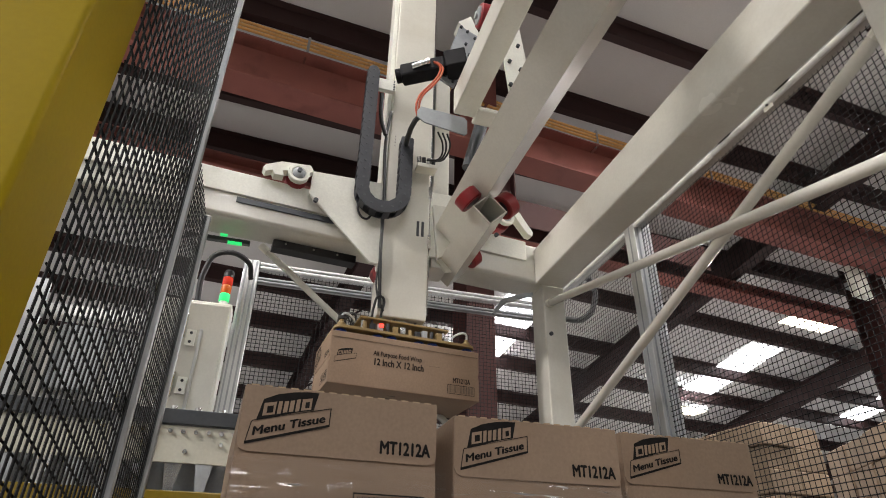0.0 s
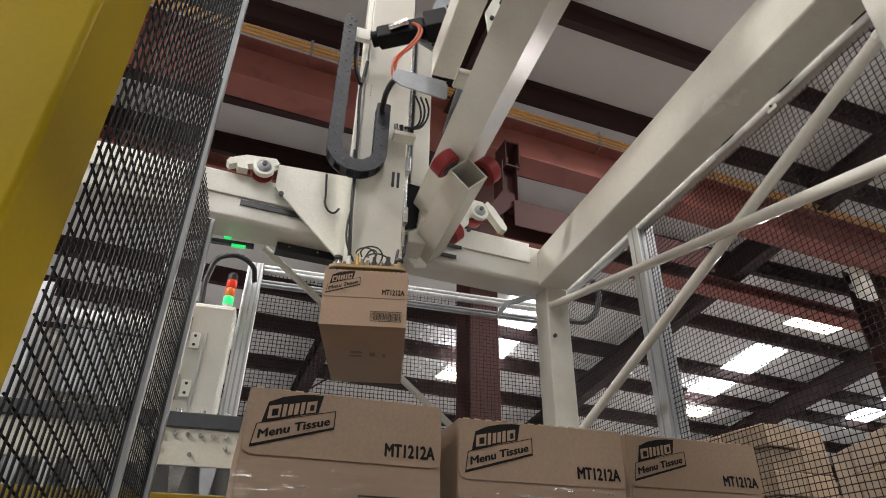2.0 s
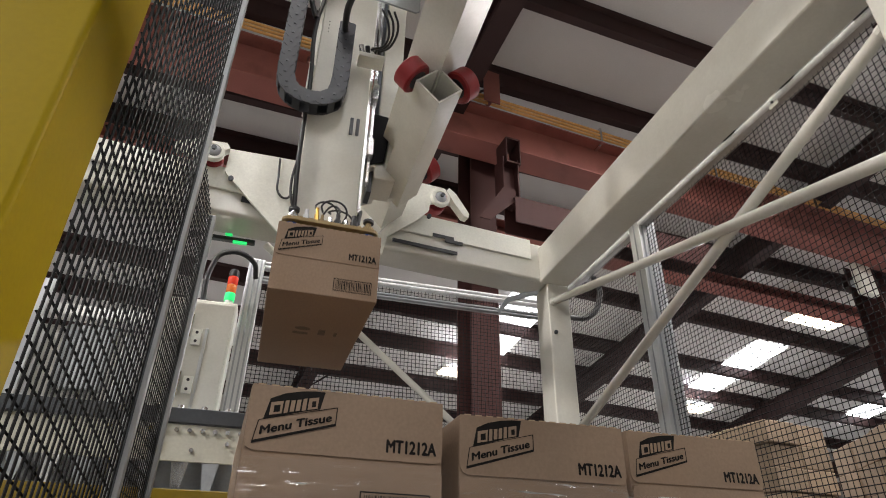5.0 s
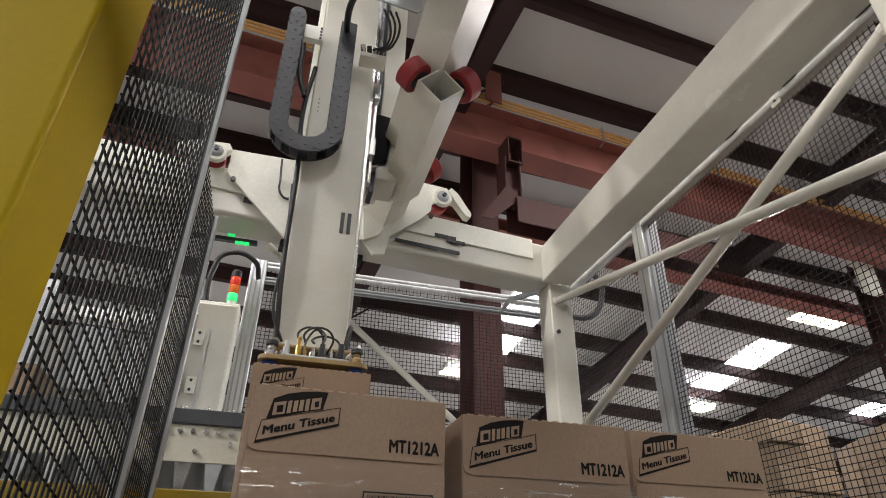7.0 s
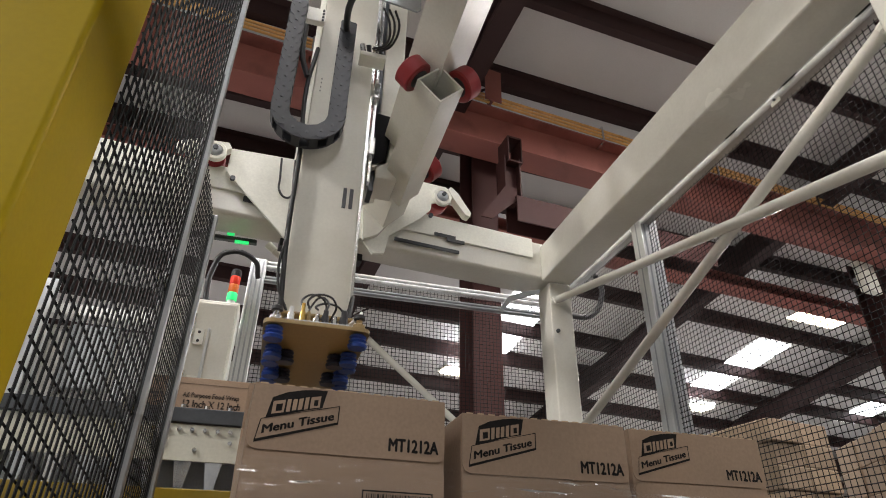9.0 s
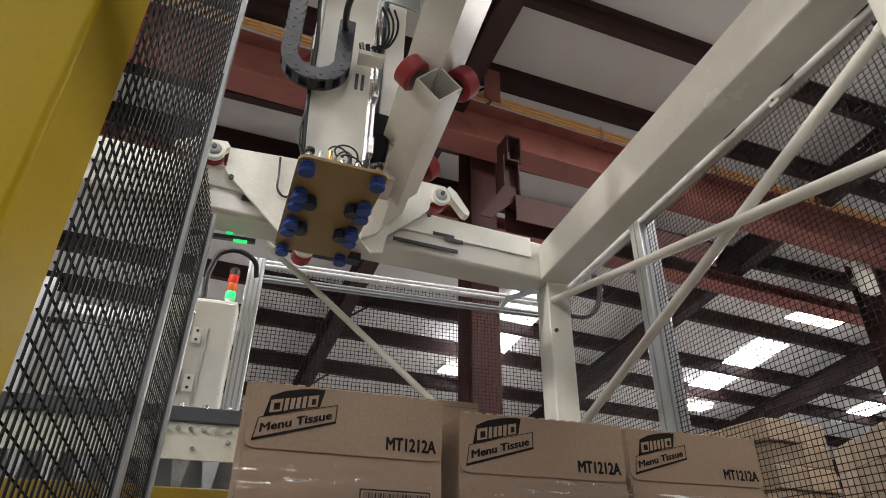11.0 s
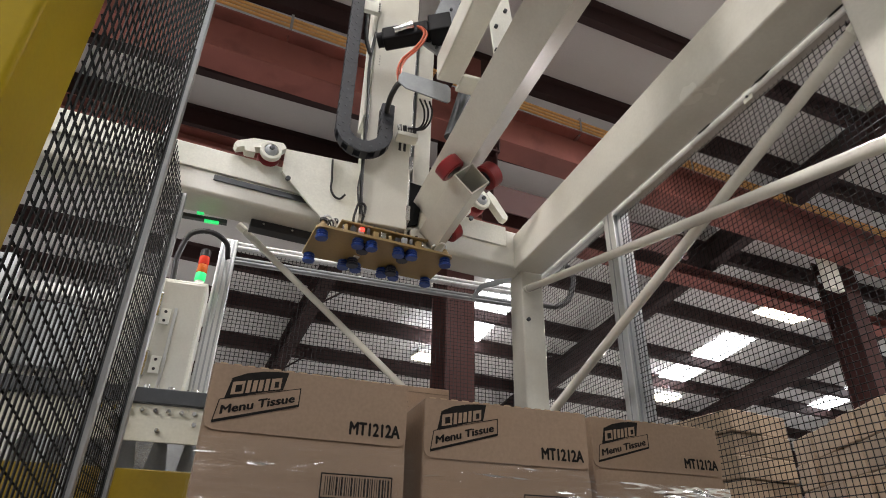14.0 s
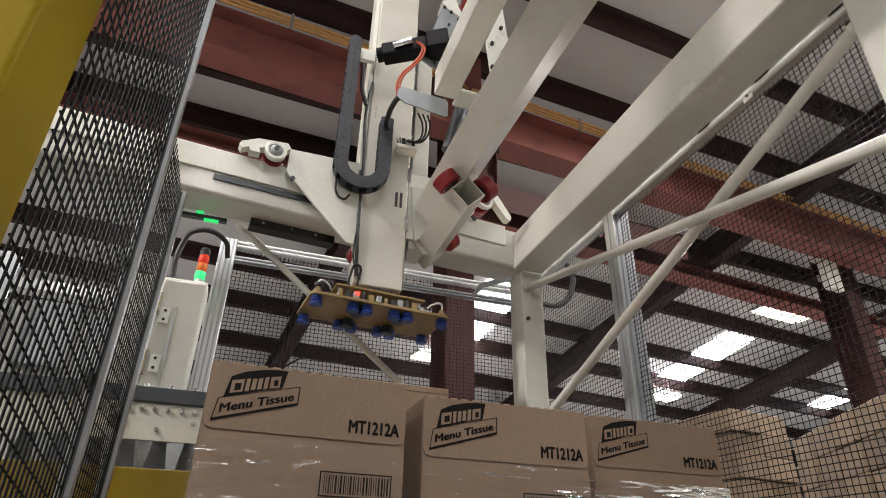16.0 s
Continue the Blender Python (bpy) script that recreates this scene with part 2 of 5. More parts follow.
def extrude_outline(bm, points, thick, m=Matrix.Identity(4)):
    """A plate with the outline points (x, z), its front at y = 0 and its back at y = thick."""
    a = [bm.verts.new(m @ Vector((x, 0, z))) for x, z in points]
    b = [bm.verts.new(m @ Vector((x, thick, z))) for x, z in points]
    k = len(points)
    bm.faces.new(a)
    bm.faces.new(b[::-1])
    for i in range(k):
        bm.faces.new((a[i], b[i], b[(i + 1) % k], a[(i + 1) % k]))
    return bm


def hollow(bm, side, wall, length, m):
    """A square hollow tube along y from 0 to length, open at both ends."""
    rings = []
    for y in (0, length):
        for s in (side / 2, side / 2 - wall):
            rings.append([bm.verts.new(m @ Vector((x * s, y, z * s))) for x, z in ((-1, -1), (1, -1), (1, 1), (-1, 1))])
    o0, i0, o1, i1 = rings
    for k in range(4):
        j = (k + 1) % 4
        bm.faces.new((o0[k], o0[j], o1[j], o1[k]))
        bm.faces.new((i0[k], i1[k], i1[j], i0[j]))
        bm.faces.new((o0[k], i0[k], i0[j], o0[j]))
        bm.faces.new((o1[k], o1[j], i1[j], i1[k]))
    return bm


def cable(name, points, radius, mat, parent=None, label=""):
    cu = bpy.data.curves.new(name, "CURVE")
    cu.dimensions, cu.bevel_depth, cu.bevel_resolution, cu.resolution_u = "3D", radius, 3, 8
    sp = cu.splines.new("BEZIER")
    sp.bezier_points.add(len(points) - 1)
    for p, co in zip(sp.bezier_points, points):
        p.co, p.handle_left_type, p.handle_right_type = co, "AUTO", "AUTO"
    tmp = bpy.data.objects.new(name, cu)
    me = bpy.data.meshes.new_from_object(tmp)
    bpy.data.objects.remove(tmp)
    me.materials.clear()
    me.materials.append(mat)
    for p in me.polygons:
        p.use_smooth = True
    ob = new(name, me)
    if parent is not None:
        ob.parent = parent
    if label:
        ob["label"] = label
    return ob


def text_mesh(body, size, m, name, mat, parent, align="LEFT", bold=0.0, squeeze=1.0, label=""):
    cu = bpy.data.curves.new(name, "FONT")
    cu.body, cu.size, cu.align_x, cu.align_y = body, size, align, "CENTER"
    cu.resolution_u = 2
    tmp = bpy.data.objects.new(name, cu)
    me = bpy.data.meshes.new_from_object(tmp)
    bpy.data.objects.remove(tmp)
    if bold:
        # a heavier print: the same letters laid over one another, each a little aside
        bm = bmesh.new()
        for k, (dx, dy) in enumerate(((0, 0), (bold, 0), (2 * bold, 0), (bold, bold * 0.8), (bold, -bold * 0.8))):
            first = len(bm.verts)
            bm.from_mesh(me)
            bm.verts.ensure_lookup_table()
            for w in bm.verts[first:]:
                w.co += Vector((dx, dy, 0.00012 * k))
        bm.to_mesh(me)
        bm.free()
    me.transform(m @ Matrix.Diagonal((squeeze, 1, 1, 1)))
    me.materials.clear()
    me.materials.append(mat)
    ob = new(name, me)
    ob.parent = parent
    if label:
        ob["label"] = label
    return ob


def empty(name, m=Matrix.Identity(4)):
    ob = new(name)
    ob.matrix_basis = m
    ob.empty_display_size = 0.1
    return ob


# ---- the hall ----
def hall_box(bm, u0, v0, z0, u1, v1, z1, tilt=False, bevel=0.0):
    """A box in the hall's own directions; with tilt its top and bottom follow the roof's fall."""
    k = len(bm.verts)
    box(bm, u0, v0, z0, u1, v1, z1, bevel)
    bm.verts.ensure_lookup_table()
    for w in bm.verts[k:]:
        u, v, z = w.co
        if tilt:
            z += roof_z(v)
        w.co = hall(u, v, z)
    return bm


def structure(name, bm, mat, label, category):
    return tagged(part(name, bm, mat), label, category, kind="structure")


U0, U1, V0, V1 = -11.0, 32.0, -11.0, 20.0
bm = bmesh.new()
hall_box(bm, U0, V0, -0.2, U1, V1, 0.0)
structure("floor", bm, CONCRETE, "grey sealed concrete warehouse floor", "floor")
bm = bmesh.new()
hall_box(bm, U0, V0, 0.0, U1, V1, 0.12, tilt=True)
structure("ceiling", bm, ROOF, "white insulated metal roof between brown purlins", "roof")
for i, (a, b, c, d) in enumerate(((U0 - 0.2, V0, U0, V1), (U1, V0, U1 + 0.2, V1), (U0, V0 - 0.2, U1, V0), (U0, V1, U1, V1 + 0.2))):
    bm = bmesh.new()
    hall_box(bm, a, b, 0, c, d, 10.4)
    structure("wall_%s" % ("west", "east", "south", "north")[i], bm, WALL, "pale ribbed metal warehouse wall", "wall")

PURLINS = [2.2 - 1.3 * k for k in range(9, 0, -1)] + [2.5, 3.60, 4.66, 5.76, 6.60, 8.0, 9.5, 10.6, 12.0, 13.4, 14.8, 16.2, 17.6, 19.0]
bays = [-9.0, -3.3, 2.22, 7.98, 13.35, 18.9, 24.4, 29.8]


def hall_section(bm, outline, start, end, along_u, skew=0.0):
    """A rolled section: its outline swept along the hall's length, or down the roof's fall."""
    rings = []
    for t in (start, end):
        rings.append([bm.verts.new(hall(t, a + skew * (t - 3), roof_z(a + skew * (t - 3)) + z) if along_u else hall(a, t, roof_z(t) + z)) for a, z in outline])
    k = len(outline)
    for i in range(k):
        bm.faces.new((rings[0][i], rings[0][(i + 1) % k], rings[1][(i + 1) % k], rings[1][i]))
    bm.faces.new(rings[0][::-1])
    bm.faces.new(rings[1])
    return bm


def purlin(v):
    # the near bays were set a little askew
    skew = -0.048 if 2 < v < 7 else 0.0
    ob = empty("purlin")
    for name, outline in (("web", [(v, -0.016), (v + 0.012, -0.016), (v + 0.012, -0.228), (v, -0.228)]),
                          ("top_flange", [(v - 0.07, -0.004), (v + 0.012, -0.004), (v + 0.012, -0.0155), (v - 0.07, -0.0155)]),
                          ("bottom_flange", [(v, -0.2285), (v + 0.078, -0.2285), (v + 0.078, -0.205), (v + 0.09, -0.205), (v + 0.09, -0.24), (v, -0.24)])):
        bm = bmesh.new()
        hall_section(bm, outline, U0 + 0.1, U1 - 0.1, True, skew)
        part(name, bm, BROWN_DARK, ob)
    return tagged(ob, "dark brown steel purlin under the white roof", "purlin", "roof purlins")


for pv in PURLINS:
    purlin(pv)


def rafter(u):
    ob = empty("rafter")
    for name, w, z0, z1 in (("top_flange", 0.12, -0.258, -0.243), ("web", 0.006, -0.6345, -0.2585), ("bottom_flange", 0.12, -0.65, -0.635)):
        bm = bmesh.new()
        hall_section(bm, [(u - w, z1), (u + w, z1), (u + w, z0), (u - w, z0)], V0 + 0.1, V1 - 0.1, False)
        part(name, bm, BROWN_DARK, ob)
    return tagged(ob, "dark brown deep steel roof rafter", "rafter", "roof rafters")


for ru in bays:
    rafter(ru)
    for pv in PURLINS[9:18:2]:
        bm = bmesh.new()
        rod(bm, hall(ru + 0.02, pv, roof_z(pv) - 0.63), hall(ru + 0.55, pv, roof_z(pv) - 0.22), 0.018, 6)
        tagged(part("flange_brace", bm, BROWN_DARK), "thin dark steel brace from rafter to purlin", "brace", "rafter braces")


def hall_column(u, v, s=1.0):
    ob = empty("steel_column", Matrix.Translation(hall(u, v, 0)) @ Matrix.Rotation(BAY, 4, "Z"))
    h = roof_z(v) - 0.70
    for y in (-0.17 * s, 0.17 * s - 0.012):
        bm = bmesh.new()
        box(bm, -0.16 * s, y, 0.02, 0.16 * s, y + 0.016, h)
        part("flange", bm, BROWN_SHADED, ob)
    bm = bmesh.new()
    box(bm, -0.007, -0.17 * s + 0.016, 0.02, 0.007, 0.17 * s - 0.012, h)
    part("web", bm, BROWN_SHADED, ob)
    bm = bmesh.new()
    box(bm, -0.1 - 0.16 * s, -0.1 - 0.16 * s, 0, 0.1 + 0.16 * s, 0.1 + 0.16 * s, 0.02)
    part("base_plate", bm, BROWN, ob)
    tagged(ob, "red-brown steel hall column with wide flanges", "column", "hall columns")


for cu_, cv_, cs_ in ((-2.9, 5.25, 1.0), (2.70, 5.25, 1.0), (9.72, 5.2, 1.2)):
    hall_column(cu_, cv_, cs_)


RUN = radians(5.7)
RISE = radians(-0.7)


def runway_beam(y, z0, z1, label, flange=0.17):
    ob = empty("runway_beam", Matrix.Translation((0, y, 0)) @ Matrix.Rotation(RUN, 4, "Z") @ Matrix.Rotation(-RISE, 4, "Y"))
    bm = bmesh.new()
    box(bm, U0 + 0.2, -0.008, z0, 13.0, 0.008, z1)
    part("web", bm, BROWN, ob)
    for z in (z0 - 0.018, z1):
        bm = bmesh.new()
        box(bm, U0 + 0.2, -flange, z, 13.0, flange, z + 0.018)
        part("flange", bm, BROWN, ob)
    tagged(ob, label, "steel beam")


runway_beam(4.985, 5.955, 6.457, "deep red-brown steel runway beam under the roof")
runway_beam(6.615, 5.93, 6.09, "red-brown steel beam high under the roof")
# a short hanger frame beside the column
ob = empty("beam_hanger", Matrix.Translation((2.05, 4.93, 4.755)) @ Matrix.Rotation(RUN, 4, "Z"))
bm = bmesh.new()
hollow(bm, 0.26, 0.016, 0.24, Matrix.Translation((0.05, -0.12, 0.95)) @ Matrix.Diagonal((0.66, 1, 1.32, 1)))
part("open_box", bm, BROWN_SHADED, ob, "open steel box under the beam")
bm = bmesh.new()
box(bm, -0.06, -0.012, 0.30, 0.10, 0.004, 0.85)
part("post_web", bm, BROWN_SHADED, ob)
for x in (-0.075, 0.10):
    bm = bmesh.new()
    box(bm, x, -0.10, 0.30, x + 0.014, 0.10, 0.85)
    part("post_flange", bm, BROWN_SHADED, ob)
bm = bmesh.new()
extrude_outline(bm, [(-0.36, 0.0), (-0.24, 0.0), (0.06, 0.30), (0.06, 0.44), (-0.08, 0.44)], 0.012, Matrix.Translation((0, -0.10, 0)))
part("gusset", bm, BROWN_SHADED, ob)
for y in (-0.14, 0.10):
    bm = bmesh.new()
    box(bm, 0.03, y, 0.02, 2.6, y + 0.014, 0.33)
    part("arm_web", bm, BROWN_SHADED, ob)
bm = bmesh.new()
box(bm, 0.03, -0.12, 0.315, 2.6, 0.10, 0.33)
part("arm_top", bm, BROWN_SHADED, ob)
tagged(ob, "red-brown welded steel hanger beside the hall column", "bracket")
ob = empty("hanger_stub", Matrix.Translation((1.92, 4.99, 6.47)) @ Matrix.Rotation(BAY, 4, "Z"))
bm = bmesh.new()
box(bm, -0.105, -0.06, 0.0, 0.105, -0.045, 0.48)
part("plate", bm, BROWN, ob)
bm = bmesh.new()
box(bm, -0.006, -0.045, 0.0, 0.006, 0.1, 0.48)
part("rib", bm, BROWN, ob)
tagged(ob, "short red-brown steel stub between beam and rafter", "bracket")

for k in range(3):
    z = 6.66 - 0.052 * k
    ob = empty("gas_pipe")
    bm = bmesh.new()
    rod(bm, Vector((-9, 4.84 - 9 * math.tan(RUN), z + 9 * 0.016)), Vector((13, 4.84 + 13 * math.tan(RUN), z - 13 * 0.016)), 0.017, 10)
    part("tube", bm, PIPE, ob)
    tagged(ob, "thin yellow painted gas pipe running along the beam", "pipe", "gas pipes")
for u in [1.65 + 1.82 * k for k in range(-5, 6)]:
    bm = bmesh.new()
    mc = Matrix.Translation((u, 4.84 + u * math.tan(RUN), -0.265 - 0.016 * u)) @ Matrix.Rotation(RUN, 4, "Z")
    box(bm, -0.014, -0.024, 6.735, 0.014, 0.03, 6.975, 0.0, 2, mc)
    box(bm, -0.02, 0.03, 6.722, 0.02, 0.25, 6.75, 0.0, 2, mc)
    tagged(part("pipe_clip", bm, STEEL), "bright steel clip holding the pipes", "clip", "pipe clips")

for su, sv in SKYLIGHTS:
    bm = bmesh.new()
    hall_box(bm, su - 0.45, sv - 0.65, -0.03, su + 0.45, sv + 0.6, -0.01, tilt=True)
    ob = part("skylight", bm, SKY_PANEL)
    tagged(ob, "bright translucent skylight panel in the roof", "skylight", "skylights", "structure")


def high_bay_or_fill(u, v):
    ob = empty("high_bay_lamp", Matrix.Translation(hall(u, v, roof_z(v) - 0.62)) @ Matrix.Rotation(BAY, 4, "Z"))
    bm = bmesh.new()
    box(bm, -0.62, -0.24, 0.0, 0.62, 0.24, 0.09, 0.02)
    part("housing", bm, WHITE_PLASTIC, ob)
    bm = bmesh.new()
    box(bm, -0.58, -0.2, -0.03, 0.58, 0.2, -0.003)
    part("lens", bm, LAMP_GLOW, ob, "glowing warm lamp lens")
    for x in (-0.5, 0.5):
        bm = bmesh.new()
        rod(bm, (x, 0, 0.09), (x, 0, 0.38), 0.006, 6)
        part("hanger", bm, DARK_STEEL, ob)
    tagged(ob, "long glowing high-bay or added fill lamp hung below the roof", "lamp", "high-bay lamps")


# most of these housings carry the added, unseen fill lamps
for lu, lv, lw in LAMPS_AND_FILLS:
    high_bay_or_fill(lu, lv)

# ---- the gantry frame ----
BY0, BY1, BZ0, BZ1 = 2.754, 2.954, 2.98, 3.255


def beam(name, x0, y0, z0, x1, y1, z1, label, category="steel beam", group=""):
    ob = empty(name)
    bm = bmesh.new()
    box(bm, x0, y0, z0, x1, y1, z1, 0.009, 3)
    flat_sided(part("tube", bm, CREAM, ob))
    return tagged(ob, label, category, group)


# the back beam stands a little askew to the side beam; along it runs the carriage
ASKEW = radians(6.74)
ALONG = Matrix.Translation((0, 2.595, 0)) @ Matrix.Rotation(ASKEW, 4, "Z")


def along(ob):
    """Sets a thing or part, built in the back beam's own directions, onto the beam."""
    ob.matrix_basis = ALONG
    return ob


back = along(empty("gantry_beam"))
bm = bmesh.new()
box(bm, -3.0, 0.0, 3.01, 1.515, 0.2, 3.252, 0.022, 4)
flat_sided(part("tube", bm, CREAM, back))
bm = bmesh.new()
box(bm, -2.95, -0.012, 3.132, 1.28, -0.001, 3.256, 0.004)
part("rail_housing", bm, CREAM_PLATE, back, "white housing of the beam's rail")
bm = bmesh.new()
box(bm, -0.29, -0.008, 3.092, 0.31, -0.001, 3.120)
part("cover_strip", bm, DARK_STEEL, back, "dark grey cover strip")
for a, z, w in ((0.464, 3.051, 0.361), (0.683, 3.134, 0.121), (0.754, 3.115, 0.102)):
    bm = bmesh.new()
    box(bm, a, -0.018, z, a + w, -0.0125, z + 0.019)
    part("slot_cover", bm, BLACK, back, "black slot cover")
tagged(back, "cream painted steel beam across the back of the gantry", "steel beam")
side = beam("gantry_beam", 1.322, 0.2, 3.0, 1.492, BY0 - 0.004, 3.215, "cream painted steel beam running along the gantry's side")
for (x, y, z1) in ((1.37, BY0 + 0.005, 3.012), (1.37, 0.585, 3.0), (-2.93, 2.275, 3.012)):
    col = beam("gantry_column", x, y, 0, x + 0.13, y + 0.155, z1 - 0.002, "cream painted square steel gantry column", "column", "gantry columns")
    bm = bmesh.new()
    box(bm, x - 0.07, y - 0.07, 0, x + 0.2, y + 0.225, 0.02)
    part("foot_plate", bm, CREAM, col)
    for bz in (2.2, 2.72):
        bm = bmesh.new()
        rod(bm, (x + 0.03, y - 0.012, bz), (x + 0.03, y + 0.002, bz), 0.011, 8)
        part("bolt", bm, DARK_STEEL, col, "dark bolt head")


def brace(a, b, r=0.02):
    ob = empty("diagonal_brace")
    bm = bmesh.new()
    rod(bm, a, b, r, 14)
    shade(part("tube", bm, CREAM, ob))
    d = (Vector(b) - Vector(a)).normalized()
    for p, s in ((a, 1), (b, -1)):
        bm = bmesh.new()
        q = Vector(p) + d * 0.03 * s
        rod(bm, Vector(p) - d * 0.02 * s, q, r * 1.15, 12)
        part("end_fitting", bm, CREAM_PLATE, ob)
    tagged(ob, "slim cream round-tube diagonal brace of the gantry", "brace", "gantry braces")


brace((1.40, 2.76, 2.90), (1.40, 0.742, 2.441))
brace((1.425, 2.76, 2.14), (1.425, 0.742, 2.835))
brace((-0.14, 2.86, 3.03), (1.29, 2.86, 1.87), 0.017)


# ---- fences ----
def profile_post(name, x, y, z0, z1, w, d, label, m=None):
    """An aluminium profile post with slots down its faces."""
    ob = empty(name)
    bm = bmesh.new()
    box(bm, x, y, z0, x + w, y + d, z1, 0.004, 2)
    part("core", bm, ALU, ob)
    for i in range(3):
        sx = x + w * (0.2 + 0.3 * i)
        bm = bmesh.new()
        box(bm, sx - 0.0045, y - 0.0012, z0, sx + 0.0045, y + 0.006, z1 - 0.003)
        part("slot", bm, STEEL_GREY, ob, "dark slot in the profile")
    sy = y + d * 0.5
    for xx in (x - 0.0012, x + w - 0.006):
        bm = bmesh.new()
        box(bm, xx, sy - 0.0045, z0, xx + 0.0072, sy + 0.0045, z1 - 0.003)
        part("slot", bm, STEEL_GREY, ob, "dark slot in the profile")
    bm = bmesh.new()
    rod(bm, (x + w / 2, y - 0.008, z1 - 0.05), (x + w / 2, y + 0.002, z1 - 0.05), 0.009, 10)
    part("bolt", bm, STEEL, ob)
    return tagged(ob, label, "fence post", "fence posts")


def wire_panel(a, b, z0, z1, pitch, r, label, skew=0.0, pitch_z=None):
    """A welded wire panel between the ground points a and b."""
    a, b = Vector((*a, 0)), Vector((*b, 0))
    d = (b - a)
    n = int(d.length / pitch)
    e = d.normalized()
    side_v = Vector((-e.y, e.x, 0))
    verts, faces = [], []

    def wire(p, q, w):
        t = (q - p).normalized()
        up = Vector((0, 0, 1)) if abs(t.z) < 0.7 else e
        x, y = t.cross(up).normalized() * w, None
        y = t.cross(x).normalized() * w
        k = len(verts)
        for o in (p, q):
            for s in ((1, 0), (0, 1), (-1, 0), (0, -1)):
                verts.append(o + x * s[0] + y * s[1])
        for i in range(4):
            j = (i + 1) % 4
            faces.append((k + i, k + j, k + 4 + j, k + 4 + i))

    for i in range(n + 1):
        p = a + e * (i * pitch)
        wire(p + Vector((0, 0, z0)), p + Vector((0, 0, z1)), r)
    pz = pitch_z or pitch
    fall = skew * d.length
    for i in range(int((z1 - z0 + fall) / pz) + 1):
        z = z0 + i * pz
        t0 = max(0.0, (z - z1) / fall) if fall else 0.0
        t1 = min(1.0, (z - z0) / fall) if fall else 1.0
        if t1 > t0:
            off = side_v * r * 1.6
            wire(a + off + d * t0 + Vector((0, 0, z - fall * t0)), a + off + d * t1 + Vector((0, 0, z - fall * t1)), r)
    me = bpy.data.meshes.new("wire_mesh")
    me.from_pydata(verts, [], faces)
    me.materials.append(MESH)
    ob = new("wire_mesh", me)
    return tagged(ob, label, "wire mesh", kind="stuff")


FX = 1.615
profile_post("fence_post", FX, 2.2, 0, 3.16, 0.095, 0.085, "grooved aluminium profile post of the safety fence")
profile_post("fence_post", FX, 0.3, 0, 3.16, 0.095, 0.085, "grooved aluminium profile post of the safety fence")
profile_post("fence_post", FX, 3.2, 0, 3.16, 0.095, 0.085, "grooved aluminium profile post of the safety fence")
profile_post("fence_post", -0.245, 3.2, 0, 3.13, 0.085, 0.07, "grooved aluminium profile post of the safety fence")


def fence_rail(x0, y0, z0, x1, y1, z1, label):
    ob = empty("fence_rail")
    bm = bmesh.new()
    box(bm, x0, y0, z0, x1, y1, z1, 0.004, 2)
    part("profile", bm, ALU, ob)
    for z in (z0 + 0.008, z1 - 0.008):
        bm = bmesh.new()
        if x1 - x0 > y1 - y0:
            rod(bm, (x0, y0 - 0.001, z), (x1, y0 - 0.001, z), 0.0095, 14)
        else:
            rod(bm, (x0 - 0.001, y0, z), (x0 - 0.001, y1, z), 0.012, 14)
        shade(part("lip", bm, RAIL_GLINT if z1 > 3.1 else STEEL_GREY, ob, "rounded lip"))
    bm = bmesh.new()
    if x1 - x0 > y1 - y0:
        box(bm, x0 + 0.01, y0 - 0.001, (z0 + z1) / 2 - 0.004, x1 - 0.01, y0 + 0.004, (z0 + z1) / 2 + 0.004)
    else:
        box(bm, x0 - 0.001, y0 + 0.01, (z0 + z1) / 2 - 0.004, x0 + 0.004, y1 - 0.01, (z0 + z1) / 2 + 0.004)
    part("slot", bm, STEEL_GREY, ob)
    tagged(ob, label, "fence rail", "fence rails")


for y0, y1 in ((0.387, 2.198), (2.287, 3.198)):
    fence_rail(FX + 0.008, y0, 3.105, FX + 0.058, y1, 3.155, "bright aluminium top rail of the side fence")
fence_rail(-0.158, 3.215, 3.085, FX - 0.002, 3.255, 3.125, "bright aluminium top rail of the back fence")
fence_rail(-0.158, 3.19, 2.985, FX - 0.002, 3.214, 3.02, "grey lower rail of the back fence")
wire_panel((FX + 0.04, 0.387), (FX + 0.04, 2.198), 1.2, 3.112, 0.0215, 0.0016, "black square wire mesh of the side safety fence")
wire_panel((FX + 0.04, 2.287), (FX + 0.04, 3.198), 1.2, 3.112, 0.0215, 0.0016, "black square wire mesh of the side safety fence")
wire_panel((-0.155, 3.235), (FX, 3.235), 1.2, 3.082, 0.022, 0.0018, "black square wire mesh of the back safety fence")

def rail_bracket(y):
    ob = empty("rail_bracket", pose(0, y, 0))
    bm = bmesh.new()
    box(bm, 1.494, -0.03, 3.118, 1.622, 0.03, 3.15, 0.004)
    part("block", bm, BLACK, ob)
    bm = bmesh.new()
    rod(bm, (1.56, 0, 3.108), (1.56, 0, 3.119), 0.010, 8)
    part("bolt", bm, DARK_STEEL, ob)
    tagged(ob, "black bracket between fence rail and cream beam", "bracket", "rail brackets")


for y in (1.208, 1.518, 0.891):
    rail_bracket(y)
ob = empty("mesh_clip", pose(0, 1.290, 3.104))
bm = bmesh.new()
box(bm, 1.617, -0.022, -0.022, 1.622, 0.022, 0.03, 0.002)
part("plate", bm, CREAM_PLATE, ob)
bm = bmesh.new()
rod(bm, (1.612, 0, 0), (1.618, 0, 0), 0.006, 8)
part("screw", bm, DARK_STEEL, ob)
tagged(ob, "small white clip plate under the fence rail", "clip")

